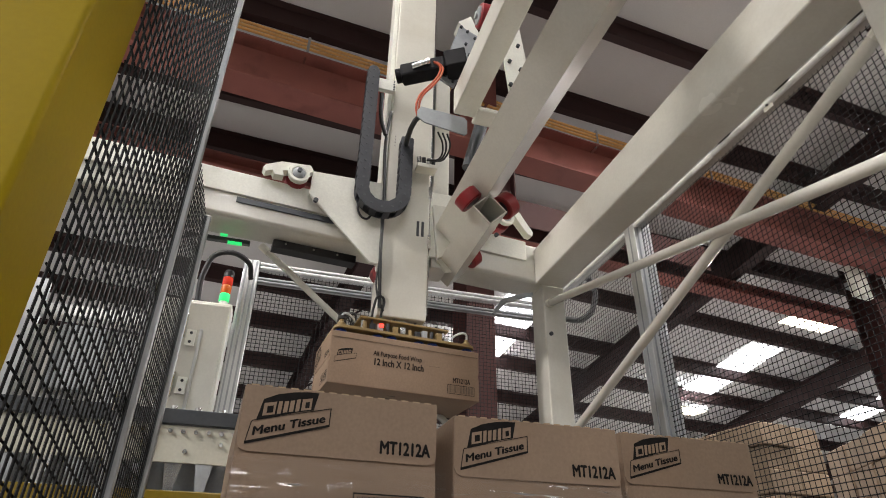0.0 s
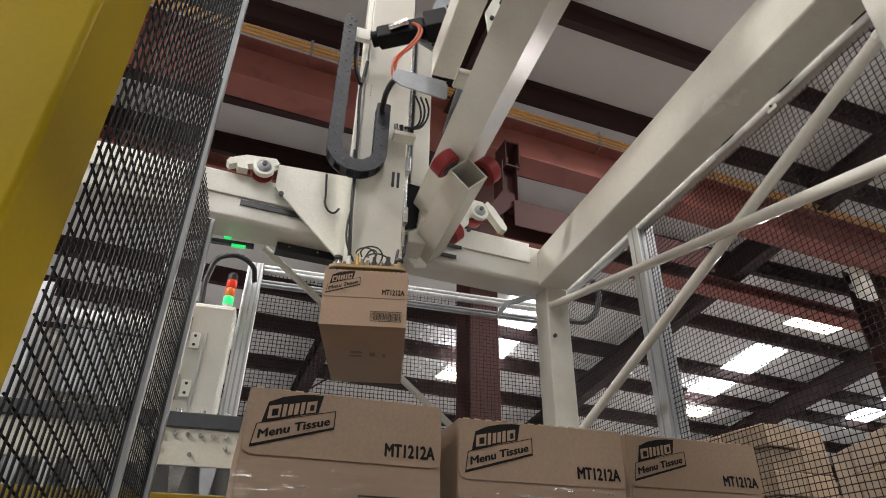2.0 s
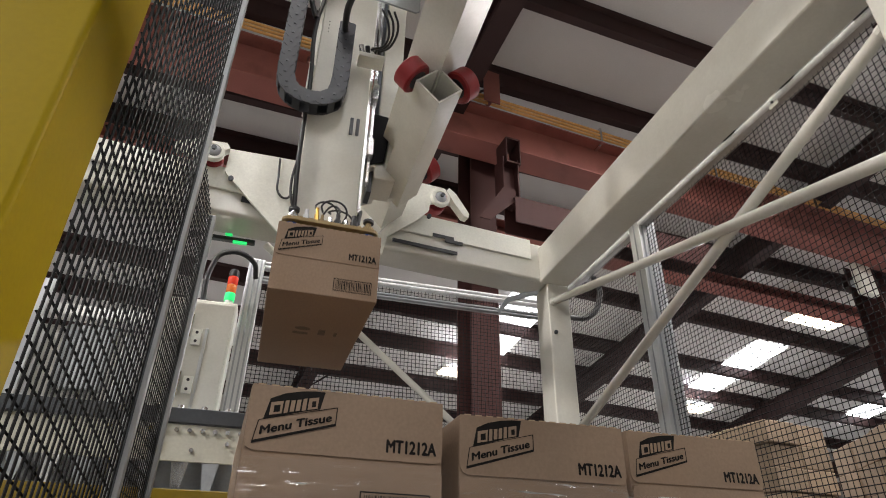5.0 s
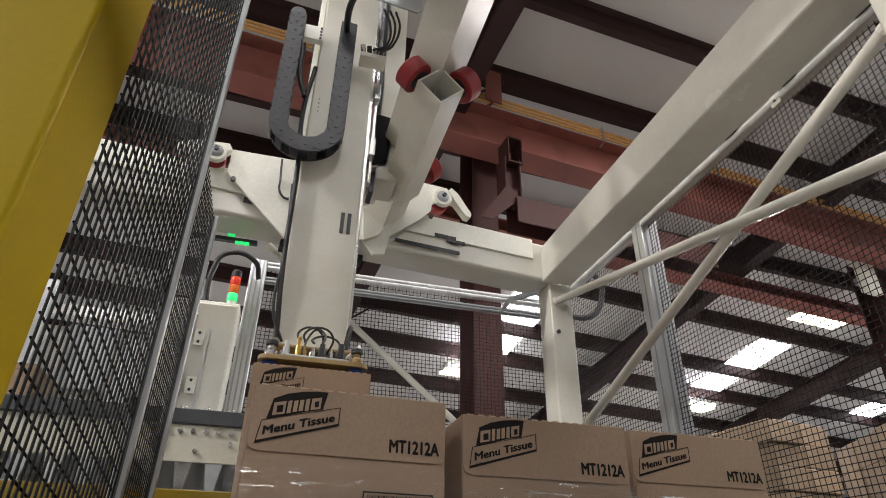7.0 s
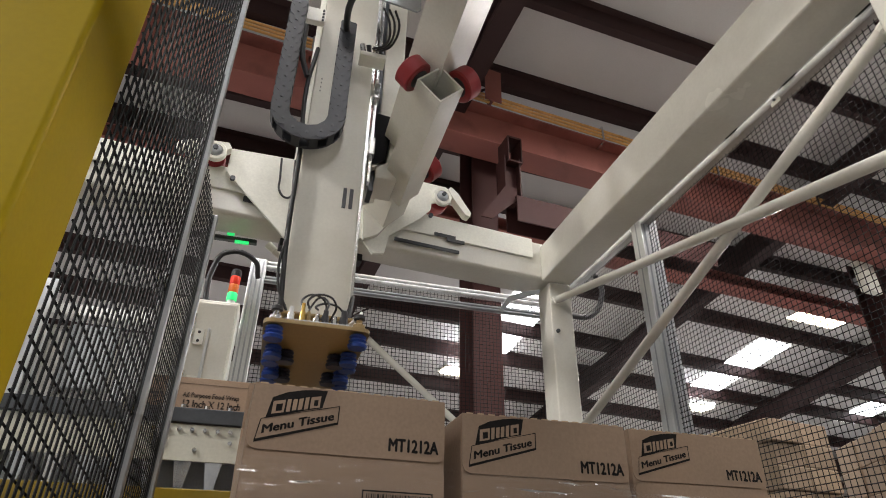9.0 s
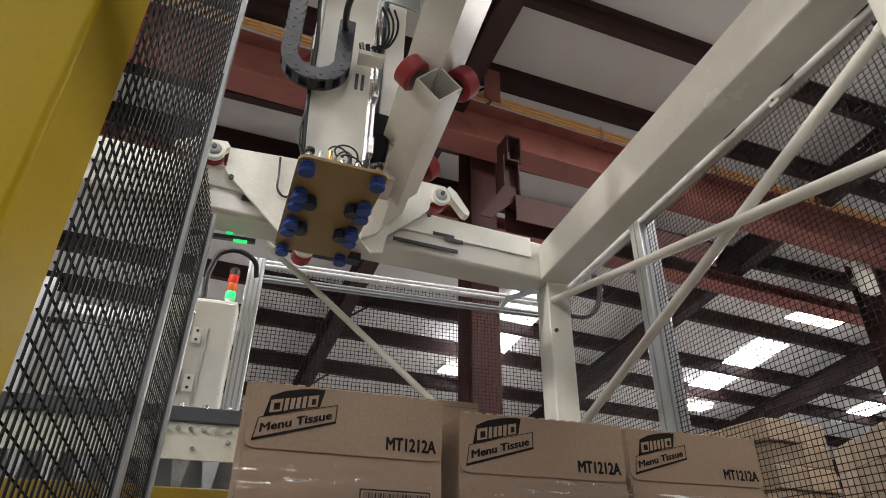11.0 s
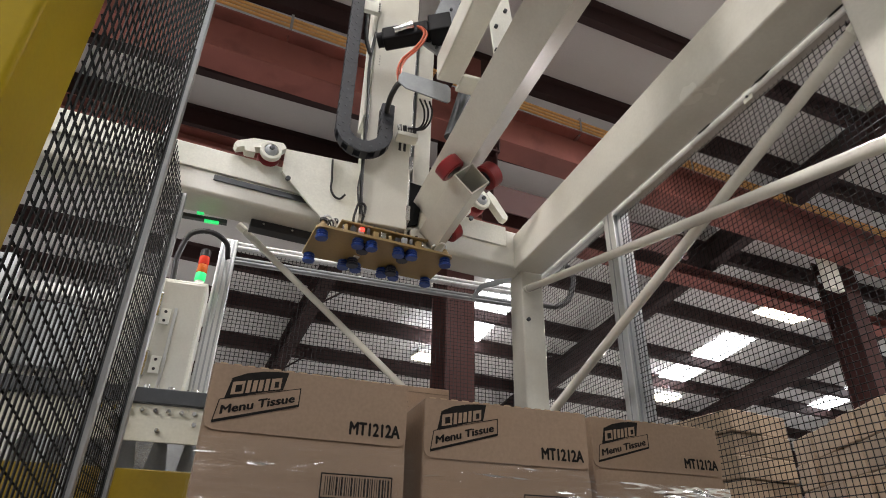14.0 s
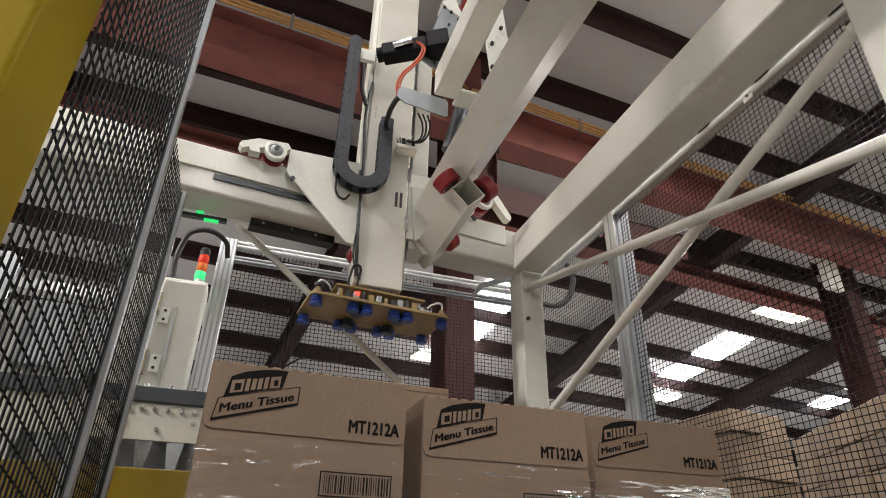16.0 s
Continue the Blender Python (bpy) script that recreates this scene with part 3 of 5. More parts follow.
# fence along the infeed side
LX, LP = -0.40, -0.35
for y, z1, w in ((1.75, 3.11, 0.030), (2.24, 2.81, 0.030)):
    ob = empty("fence_post")
    bm = bmesh.new()
    box(bm, LP - 0.018, y, 0, LP + 0.018, y + w, z1, 0.004, 2)
    part("tube", bm, POST_GREY, ob)
    bm = bmesh.new()
    box(bm, LP - 0.005, y - 0.0015, 0, LP + 0.005, y + 0.004, z1 - 0.004)
    part("slot", bm, DARK_STEEL, ob, "dark slot in the profile")
    for z in (1.9, 2.24, 2.64):
        bm = bmesh.new()
        box(bm, LP - 0.03, y - 0.026, z, LP - 0.019, y + 0.006, z + 0.045)
        clip = part("mesh_clip", bm, ALU, ob)
        bm = bmesh.new()
        rod(bm, (LP - 0.0245, y - 0.029, z + 0.022), (LP - 0.0245, y - 0.025, z + 0.022), 0.004, 8)
        part("screw", bm, DARK_STEEL, clip)
    tagged(ob, "slim grey aluminium post of the safety fence", "fence post", "fence posts")
wire_panel((LX, 1.09), (LP, 1.748), 1.0, 4.4, 0.026, 0.0030, "black wire mesh of the infeed safety fence", skew=0.23, pitch_z=0.045)
wire_panel((LP, 1.784), (LP, 2.238), 1.0, 2.80, 0.032, 0.0022, "black wire mesh of the infeed safety fence", pitch_z=0.040)

ob = empty("fence_post")
bm = bmesh.new()
box(bm, LP - 0.016, 1.754, 3.112, LP + 0.016, 1.782, 4.42, 0.003)
part("tube", bm, STEEL_GREY, ob)
tagged(ob, "dark grey upper post of the infeed safety fence", "fence post", "fence posts")

# yellow guard post
ob = empty("guard_column")
bm = bmesh.new()
box(bm, -0.95, 0.86, 0, LX, 1.075, 4.2, 0.012, 3)
flat_sided(part("column", bm, YELLOW, ob))
bm = bmesh.new()
box(bm, -1.0, 0.8, 0, LX + 0.06, 1.13, 0.02)
part("base_plate", bm, YELLOW, ob)
tagged(ob, "glossy yellow painted steel guard column by the fence", "column")

# ---- infeed conveyor ----
CZ = 2.085


def conveyor():
    ob = empty("roller_conveyor")
    for y in (2.45, 2.93):
        bm = bmesh.new()
        box(bm, -2.6, y, CZ - 0.055, 1.05, y + 0.03, CZ, 0.003)
        part("side_rail", bm, DARK_STEEL, ob, "dark steel side rail")
    bm = bmesh.new()
    rod(bm, (0, 2.482, CZ - 0.099), (0, 2.928, CZ - 0.099), 0.024, 14)
    first = shade(part("roller", bm, STEEL, ob))
    first.location.x = -2.5
    for i in range(1, 47):
        r = new("roller", first.data)
        r.parent, r.location = ob, (-2.5 + 0.075 * i, 0, 0)
    bm = bmesh.new()
    rod(bm, (0, 2.464, CZ), (0, 2.464, CZ + 0.012), 0.011, 8)
    nut = part("nut", bm, STEEL, ob)
    nut.location.x = -0.5
    for i in range(1, 18):
        r = new("nut", nut.data)
        r.parent, r.location = ob, (-0.5 + 0.085 * i, 0, 0)
    bm = bmesh.new()
    box(bm, -2.6, 2.46, 1.895, 1.05, 2.47, CZ - 0.058, 0.002)
    panel = part("apron", bm, CREAM_SHADED, ob, "cream painted apron panel with bolts")
    bm = bmesh.new()
    rod(bm, (0, 2.45, 0), (0, 2.461, 0), 0.008, 8)
    bolt = part("bolt", bm, STEEL, panel)
    bolt.location = (-0.55, 0, 2.005)
    for i in range(1, 40):
        r = new("bolt", bolt.data)
        r.parent = panel
        r.location = (-0.55 + 0.045 * i, 0, 2.005) if i < 32 else (-0.5 + 0.12 * (i - 32), 0, 1.935 + 0.03 * (i % 2))
    bm = bmesh.new()
    box(bm, -2.6, 2.44, 1.68, 0.0, 2.456, 1.80, 0.004)
    part("guard_strip", bm, YELLOW_STRIP, ob, "yellow guard strip")
    bm = bmesh.new()
    box(bm, -2.6, 2.60, 1.5, 1.05, 2.62, CZ - 0.13)
    part("back_panel", bm, STEEL_GREY, ob)
    for k in range(9):
        x = -0.95 + 0.105 * k
        bm = bmesh.new()
        extrude_outline(bm, [(x, 1.895), (x + 0.06, 1.895), (x + 0.045, 1.80), (x + 0.015, 1.80)], 0.012, Matrix.Translation((0, 2.462, 0)))
        part("hanger", bm, STEEL_GREY if k % 2 else STEEL, ob)
    for x in (-2.4, -0.9, 0.9):
        for y in (2.5, 2.88):
            bm = bmesh.new()
            box(bm, x, y, 0, x + 0.06, y + 0.04, CZ - 0.06)
            part("leg", bm, STEEL_GREY, ob)
    tagged(ob, "raised roller conveyor with dark rails and cream apron", "conveyor")


conveyor()

# dark infeed machine beyond the wire fence
def infeed_machine():
    ob = empty("infeed_machine")
    for x in (-3.0, -2.1, -1.25):
        for y in (1.75, 3.3):
            bm = bmesh.new()
            box(bm, x, y, 0, x + 0.06, y + 0.06, 2.9, 0.004)
            part("post", bm, ALU, ob, "bright aluminium post")
    for z in (0.9, 1.72, 2.3, 2.86):
        for y in (1.76, 3.31):
            bm = bmesh.new()
            box(bm, -2.94, y, z, -1.25, y + 0.04, z + 0.04, 0.003)
            part("rail", bm, ALU if z in (1.72, 2.3) else STEEL_GREY, ob)
    for x0, x1, z0, z1, mat_ in ((-2.93, -2.15, 0.2, 1.68, DARK_STEEL), (-2.03, -1.3, 0.2, 1.68, BLACK), (-2.93, -2.15, 2.36, 2.84, CREAM_PLATE)):
        bm = bmesh.new()
        box(bm, x0, 1.80, z0, x1, 1.815, z1, 0.003)
        part("panel", bm, mat_, ob)
    bm = bmesh.new()
    box(bm, -2.5, 1.9, 1.75, -1.6, 2.3, 2.05, 0.02)
    part("drive_housing", bm, BLACK, ob)
    for k in range(5):
        bm = bmesh.new()
        box(bm, -2.0 + 0.13 * k, 1.85, 1.77, -1.99 + 0.13 * k, 1.87, 2.28)
        part("guide_bar", bm, STEEL, ob)
    tagged(ob, "dark infeed machine frame beyond the wire fence", "machine")


infeed_machine()

# pale guard enclosure behind the infeed conveyor
ob = empty("machine_enclosure")
bm = bmesh.new()
box(bm, -2.2, 3.44, 0, -0.64, 3.95, 2.70, 0.006)
part("body", bm, WALL, ob)
for x0, x1 in ((-2.2, -1.62), (-1.58, -1.14), (-0.82, -0.66)):
    for k in range(7):
        xs = x0 + (x1 - x0) * k / 7
        bm = bmesh.new()
        box(bm, xs, 3.41, 0.4, xs + 0.022, 3.438, 2.66, 0.002)
        part("rib", bm, STEEL_GREY if k % 2 else ALU, ob)
bm = bmesh.new()
box(bm, -1.10, 3.40, 2.36, -0.86, 3.438, 2.70, 0.006)
part("door", bm, STEEL_GREY, ob, "grey door panel")
bm = bmesh.new()
box(bm, -1.08, 3.40, 1.72, -0.88, 3.438, 2.02, 0.006)
part("door", bm, STEEL_GREY, ob, "grey door panel")
bm = bmesh.new()
box(bm, -2.2, 3.38, 2.74, -0.66, 3.44, 2.80, 0.004)
part("top_rail", bm, WHITE_PLASTIC, ob)
bm = bmesh.new()
box(bm, -1.10, 3.39, 2.08, -0.86, 3.438, 2.30, 0.004)
part("vent", bm, DARK_STEEL, ob, "dark vent panel")
tagged(ob, "pale ribbed machine enclosure with grey doors behind the conveyor", "machine enclosure")

# cable duct, hose and knee bracket under the back beam
ob = empty("cable_duct")
bm = bmesh.new()
box(bm, -0.08, 0.12, 2.966, 0.34, 0.19, 3.009, 0.003)
part("trunking", bm, BLACK, ob)
for x in (-0.06, 0.08, 0.2):
    bm = bmesh.new()
    rod(bm, (x + 0.04, 0.112, 2.988), (x + 0.04, 0.121, 2.988), 0.006, 8)
    part("screw", bm, STEEL, ob)
tagged(along(ob), "black cable trunking fixed under the cream beam", "cable duct")
tagged(cable("conduit", [(1.70, 2.90, 3.20), (1.79, 2.93, 3.16), (1.80, 2.95, 3.04), (1.72, 2.95, 2.93), (1.56, 2.93, 2.90)], 0.017, CONDUIT), "grey flexible conduit hanging in a loop by the column", "conduit")
ob = empty("knee_bracket")
bm = bmesh.new()
extrude_outline(bm, [(1.085, 2.815), (1.10, 2.805), (1.16, 2.885), (1.33, 2.955), (1.33, 2.975), (1.25, 2.955), (1.14, 2.905)], 0.014, Matrix.Translation((0, 2.80, 0)))
part("plate", bm, STEEL_GREY, ob)
tagged(ob, "small grey knee bracket between beam and column", "bracket")
ob = empty("junction_box", Matrix.Translation((8.10, 6.03, 5.36)) @ Matrix.Rotation(radians(8), 4, "Z"))
bm = bmesh.new()
box(bm, -0.17, -0.1, 0.0, 0.17, 0.0, 0.55, 0.01)
part("body", bm, CREAM_PLATE, ob)
bm = bmesh.new()
box(bm, -0.05, 0.0, 0.2, 0.05, 0.12, 0.3)
part("bracket", bm, STEEL_GREY, ob)
tagged(ob, "pale junction box fixed on the brown hall column", "junction box")

# cabinet behind the conveyor, with the signal light on it
ob = empty("control_cabinet")
bm = bmesh.new()
box(bm, -0.62, 3.0, 2.0, -0.245, 3.15, 2.76, 0.008)
part("body", bm, CREAM_PLATE, ob)
bm = bmesh.new()
box(bm, -0.44, 2.988, 2.12, -0.255, 2.999, 2.74, 0.004)
part("door", bm, CREAM, ob)
for z in (2.26, 2.55):
    bm = bmesh.new()
    box(bm, -0.455, 2.97, z, -0.43, 2.987, z + 0.12, 0.003)
    part("hinge", bm, STEEL, ob)
bm = bmesh.new()
box(bm, -0.5, 3.02, 0, -0.35, 3.12, 2.0)
part("stand", bm, CREAM, ob)
bm = bmesh.new()
box(bm, -0.368, 2.972, 2.14, -0.354, 2.984, 2.60, 0.002)
rail = part("hinge_rail", bm, ALU, ob, "bright hinge rail")
for x, z in ((-0.401, 2.548), (-0.393, 2.315)):
    bm = bmesh.new()
    box(bm, x - 0.022, 2.962, z - 0.04, x + 0.022, 2.971, z + 0.04, 0.002)
    p = part("hinge_plate", bm, CREAM_PLATE, rail, "white hinge plate")
    bm = bmesh.new()
    for dz in (-0.022, 0.022):
        rod(bm, (x, 2.958, z + dz), (x, 2.9625, z + dz), 0.007, 10)
    part("hinge_holes", bm, BLACK, rail, "dark holes")
tagged(ob, "cream painted control cabinet behind the conveyor", "cabinet")

ob = empty("signal_light", pose(-0.297, 3.06, 2.76))
bm = bmesh.new()
rod(bm, (0, 0, 0), (0, 0, 0.03), 0.022, 16)
part("base", bm, WHITE_PLASTIC, ob)
for z0, z1, mat_, lab in ((0.03, 0.075, GREEN_GLOW, "lit green lens"), (0.077, 0.122, AMBER_LENS, "amber lens"), (0.124, 0.169, RED_LENS, "red lens")):
    bm = bmesh.new()
    lathe(bm, [(0.024, z0), (0.026, z0 + 0.004), (0.026, z1 - 0.004), (0.024, z1)], 18)
    shade(part("lens", bm, mat_, ob, lab))
bm = bmesh.new()
lathe(bm, [(0.026, 0.17), (0.026, 0.20), (0.018, 0.212)], 18)
part("cap", bm, BLACK, ob)
tagged(ob, "red, amber and green signal tower with green lit", "signal light")
tagged(cable("conduit", [(-0.42, 3.05, 2.75), (-0.42, 3.05, 2.95), (-0.37, 3.05, 3.06), (-0.22, 3.1, 3.06), (-0.19, 3.15, 2.98)], 0.014, BLACK), "dark flexible conduit arching over the signal light", "conduit")
ob = empty("sensor_bar")
bm = bmesh.new()
box(bm, -0.5, 2.70, 2.955, -0.2, 2.73, 2.975, 0.003)
part("bar", bm, DARK_STEEL, ob)
for x, w in ((-0.30, 0.04), (-0.34, 0.02)):
    bm = bmesh.new()
    box(bm, x, 2.69, 2.94 if w > 0.035 else 2.978, x + w * 1.6, 2.705, 2.952 if w > 0.035 else 2.986)
    part("lens", bm, GREEN_GLOW, ob, "lit green sensor lens")
tagged(ob, "dark sensor bar with green lit lenses under the beam", "sensor")
# ---- cartons ----
BL, BW, BH = 0.65, 0.32, 0.2055


def end_face(a, b, out=0.0):
    """A point on the carton's printed end: a from its left edge, b down from its top."""
    return Vector((-BL / 2 - out, BW / 2 - a, BH - b))


def side_face(a, b, out=0.0):
    """A point on the carton's printed long side: a from its left edge, b down from its top."""
    return Vector((-BL / 2 + a, -BW / 2 - out, BH - b))


def flat(name, outline, face, out, mat, parent, label="", holes=()):
    bm = bmesh.new()
    bm.faces.new([bm.verts.new(face(a, b, out)) for a, b in outline])
    return part(name, bm, mat, parent, label)


def frame_of(name, corners, width, face, out, mat, parent):
    """An outlined quadrilateral, drawn as a thin printed line."""
    c = [Vector(p) for p in corners]
    mid = sum(c, Vector((0, 0))) / 4
    bm = bmesh.new()
    outer = [bm.verts.new(face(p.x, p.y, out)) for p in c]
    inner = [bm.verts.new(face(*(p + Vector((width if p.x < mid.x else -width, width if p.y < mid.y else -width))), out)) for p in c]
    for i in range(4):
        j = (i + 1) % 4
        bm.faces.new((outer[i], outer[j], inner[j], inner[i]))
    return part(name, bm, mat, parent)


def badge(face, a, b, s, parent, out):
    """A dark slanted lens-shaped badge with pale blocks on it, and a lettered frame below."""
    top = [(0.004, 0.016), (0.025, 0.006), (0.05, 0.000), (0.072, -0.0025), (0.089, -0.0025)]
    low = [(0.083, 0.026), (0.06, 0.031), (0.03, 0.040), (-0.003, 0.049)]
    flat("badge", [(a + x * s, b + y * s) for x, y in top + low], face, out, INK, parent, "dark printed badge")
    for x, w, h in ((0.006, 0.0185, 0.020), (0.0275, 0.006, 0.020), (0.0365, 0.0065, 0.018), (0.0455, 0.0065, 0.018), (0.055, 0.006, 0.0195), (0.064, 0.0155, 0.0185)):
        y = 0.0275 - 0.22 * x - h / 2 + 0.006
        flat("block", [(a + x * s, b + y * s), (a + (x + w) * s, b + (y - 0.22 * w) * s), (a + (x + w - 0.001) * s, b + (y + h - 0.22 * w) * s), (a + (x - 0.001) * s, b + (y + h) * s)],
             face, out + 0.0004, CARD, parent)
        if w > 0.013:
            flat("block_gap", [(a + (x + 0.005) * s, b + (y + 0.0045) * s), (a + (x + w - 0.004) * s, b + (y + 0.0045 - 0.22 * (w - 0.009)) * s), (a + (x + w - 0.004) * s, b + (y + h - 0.0045 - 0.22 * (w - 0.009)) * s), (a + (x + 0.005) * s, b + (y + h - 0.0045) * s)],
                 face, out + 0.0008, INK, parent)
    q = [(-0.010, 0.0515), (0.1115, 0.0195), (0.111, 0.0475), (-0.015, 0.084)]
    frame_of("frame_line", [(a + x * s, b + y * s) for x, y in q], 0.0018 * s, face, out, INK, parent)
    flat("underline", [(a - 0.015 * s, b + 0.082 * s), (a + 0.111 * s, b + 0.0455 * s), (a + 0.111 * s, b + 0.0495 * s), (a - 0.015 * s, b + 0.0865 * s)], face, out + 0.0003, INK, parent)


def lettering(body, face, a, b, size, parent, out, slope=0.0, squeeze=1.0, bold=0.0, mat=None, align="LEFT"):
    o = face(a, b, out)
    ex = (face(a + 1, b, out) - o)
    ez = Vector((0, 0, 1))
    n = ex.cross(ez)
    m = Matrix((ex, ez, n)).transposed().to_4x4()
    m.translation = o
    shear = Matrix.Identity(4)
    shear[1][0] = slope
    return text_mesh(body, size, m @ shear, "lettering", mat or INK, parent, align, bold, squeeze)


def carton():
    ob = empty("carton")
    bm = bmesh.new()
    box(bm, -BL / 2 + 0.003, -BW / 2, 0.0, BL / 2 - 0.003, BW / 2, BH, 0.003, 2)
    part("body", bm, CARD, ob)
    for s in (-1, 1):
        for z0, z1, nm in ((BH / 2 + 0.001, BH - 0.0008, "upper_flap"), (0.0008, BH / 2 - 0.002, "lower_flap")):
            bm = bmesh.new()
            w = BW / 2 - 0.0012
            r = 0.014
            free, fixed = (z0, z1) if nm == "upper_flap" else (z1, z0)
            sg = 1 if fixed > free else -1
            pts = [(-w, fixed), (-w, free + sg * r), (-w + r * 0.3, free + sg * r * 0.3), (-w + r, free), (w - r, free), (w - r * 0.3, free + sg * r * 0.3), (w, free + sg * r), (w, fixed)]
            extrude_outline(bm, pts, 0.0035, Matrix(((0, 1, 0, -BL / 2 if s < 0 else BL / 2 - 0.0035), (1, 0, 0, 0), (0, 0, 1, 0), (0, 0, 0, 1))))
            part(nm, bm, CARD, ob)
        bm = bmesh.new()
        for i in range(15):
            y = -BW / 2 + 0.012 + i * 0.0205
            box(bm, (-BL / 2 - 0.0004) if s < 0 else BL / 2 - 0.003, y, BH - 0.0014, (-BL / 2 + 0.003) if s < 0 else BL / 2 + 0.0004, y + 0.012, BH + 0.0007)
        part("perforated_edge", bm, CARD_EDGE, ob)
    o = 0.0008
    badge(end_face, 0.027, 0.006, 1.0, ob, o)
    lettering("Menu Tissue", end_face, 0.020, 0.0735, 0.0185, ob, o, slope=0.275, squeeze=1.16, bold=0.0007)
    lettering("MT1212A", end_face, 0.221, 0.0805, 0.0285, ob, o, squeeze=0.74, bold=0.0013)
    frame_of("barcode_frame", [(0.185, 0.150), (0.300, 0.150), (0.300, 0.187), (0.185, 0.187)], 0.0022, end_face, o, INK, ob)
    bm = bmesh.new()
    a = 0.192
    rnd = random.Random(4)
    while a < 0.293:
        w = rnd.choice((0.0012, 0.002, 0.003))
        bm.faces.new([bm.verts.new(end_face(x, y, o)) for x, y in ((a, 0.155), (a + w, 0.155), (a + w, 0.182), (a, 0.182))])
        a += w + rnd.choice((0.0016, 0.0024))
    part("barcode", bm, INK, ob, "printed black barcode")
    badge(side_face, 0.030, 0.066, 0.70, ob, o)
    lettering("All Purpose Food Wrap", side_face, 0.178, 0.070, 0.027, ob, o, squeeze=0.80, bold=0.0006)
    lettering("12 Inch X 12 Inch", side_face, 0.178, 0.104, 0.038, ob, o, squeeze=0.80, bold=0.0012)
    lettering("MT1212A", side_face, 0.528, 0.133, 0.028, ob, o, squeeze=0.7, bold=0.0008)
    flat("rule", [(0.42, 0.088), (0.47, 0.088), (0.47, 0.0895), (0.42, 0.0895)], side_face, o, INK_SOFT, ob)
    frame_of("barcode_frame", [(0.505, 0.150), (0.628, 0.150), (0.628, 0.187), (0.505, 0.187)], 0.002, side_face, o, INK, ob)
    bm = bmesh.new()
    a = 0.511
    while a < 0.620:
        w = rnd.choice((0.0015, 0.003, 0.004))
        bm.faces.new([bm.verts.new(side_face(x, y, o)) for x, y in ((a, 0.154), (a + w, 0.154), (a + w, 0.182), (a, 0.182))])
        a += w + 0.0035
    part("barcode", bm, INK_SOFT, ob)
    # side seam and the stamps under the base
    bm = bmesh.new()
    box(bm, -BL / 2 + 0.004, -BW / 2 - 0.0012, BH - 0.026, BL / 2 - 0.004, -BW / 2 + 0.001, BH - 0.0245)
    part("crease", bm, INK_SOFT, ob)
    bm = bmesh.new()
    lathe(bm, [(0.021, 0), (0.021, 0.0003)], 24, Matrix.Translation((-0.06, 0.03, -0.0012)) @ Matrix.Diagonal((0.7, 1.2, 1, 1)))
    part("stamp", bm, INK_SOFT, ob, "printed oval stamp")
    for x0, y0, x1, y1 in ((-0.03, 0.01, -0.01, 0.06), (-0.065, -0.045, -0.02, -0.022), (-0.055, -0.085, -0.02, -0.075)):
        bm = bmesh.new()
        bm.faces.new([bm.verts.new((x, y, -0.0012)) for x, y in ((x0, y0), (x0, y1), (x1, y1), (x1, y0))])
        part("stamp_print", bm, INK_SOFT, ob)
    return tagged(ob, "brown corrugated carton with black print on its end", "carton", "cartons")


def at(x, y, z, turn=90.0):
    return pose(x, y, z, 0, 0, turn)


master = carton()
master.matrix_basis = at(0.107, 1.320, 0.14 + 7 * BH, 93.2)
tagged(master, "brown carton with printed end on the wrapped pallet load", "carton", "cartons on the pallet")
TOPS = [(0.127, 0.986, 0.0, 0.0), (0.481, 1.026, -0.009, 0.0), (0.874, 1.13, 0.016, 0.0)]
rnd = random.Random(7)
for k in range(8):
    for i, (x, y, dz, turn) in enumerate(TOPS):
        z = 0.14 + k * BH + (dz if k == 7 else 0.0)
        if not (k == 7 and i == 0):
            jx = rnd.uniform(-0.004, 0.004) if k < 7 else 0
            copy_thing(master, at(x + jx, y + BL / 2 + jx, z, 90 + turn))
        # the back row is crushed a little by the load
        back_box = copy_thing(master, at(0.10 + 0.335 * i + rnd.uniform(-0.003, 0.003), 1.79 + BL / 2, 0.14 + k * BH * 0.98, 90))
        back_box.scale = (1, 1, 0.98)
carried = copy_thing(master, at(0.525, 2.70, 2.3, 0))
carried.scale = (1.08, 1.03, 1.14)
tagged(carried, "brown carton carried by the vacuum gripper", "carton", "cartons")
arriving = copy_thing(master, at(-1.5, 2.665, CZ - 0.074, 0))
tagged(arriving, "brown carton riding on the roller conveyor", "carton", "cartons")

# stretch film round the lower cartons of the load's front
for x, y, w in ((0.127, 0.986, 0.335), (0.481, 1.026, 0.33), (0.874, 1.13, 0.33)):
    bm = bmesh.new()
    nx, nz = 40, 24
    z0, z1 = 1.0, 1.784 - BH / 2 - 0.008
    g = [[bm.verts.new((x - w / 2 + w * i / nx, y - 0.0045 - 0.0022 * noise.noise(Vector((i * 0.13 + x * 9, j * 0.9, 3.1))) - 0.002 * abs(noise.noise(Vector((i * 0.31, j * 2.3, x * 5)))), z0 + (z1 - z0) * j / nz)) for j in range(nz + 1)] for i in range(nx + 1)]
    for i in range(nx):
        for j in range(nz):
            bm.faces.new((g[i][j], g[i + 1][j], g[i + 1][j + 1], g[i][j + 1]))
    tagged(shade(part("stretch_film", bm, FILM)), "crinkled clear stretch film over the cartons", "stretch film", "stretch film wraps")


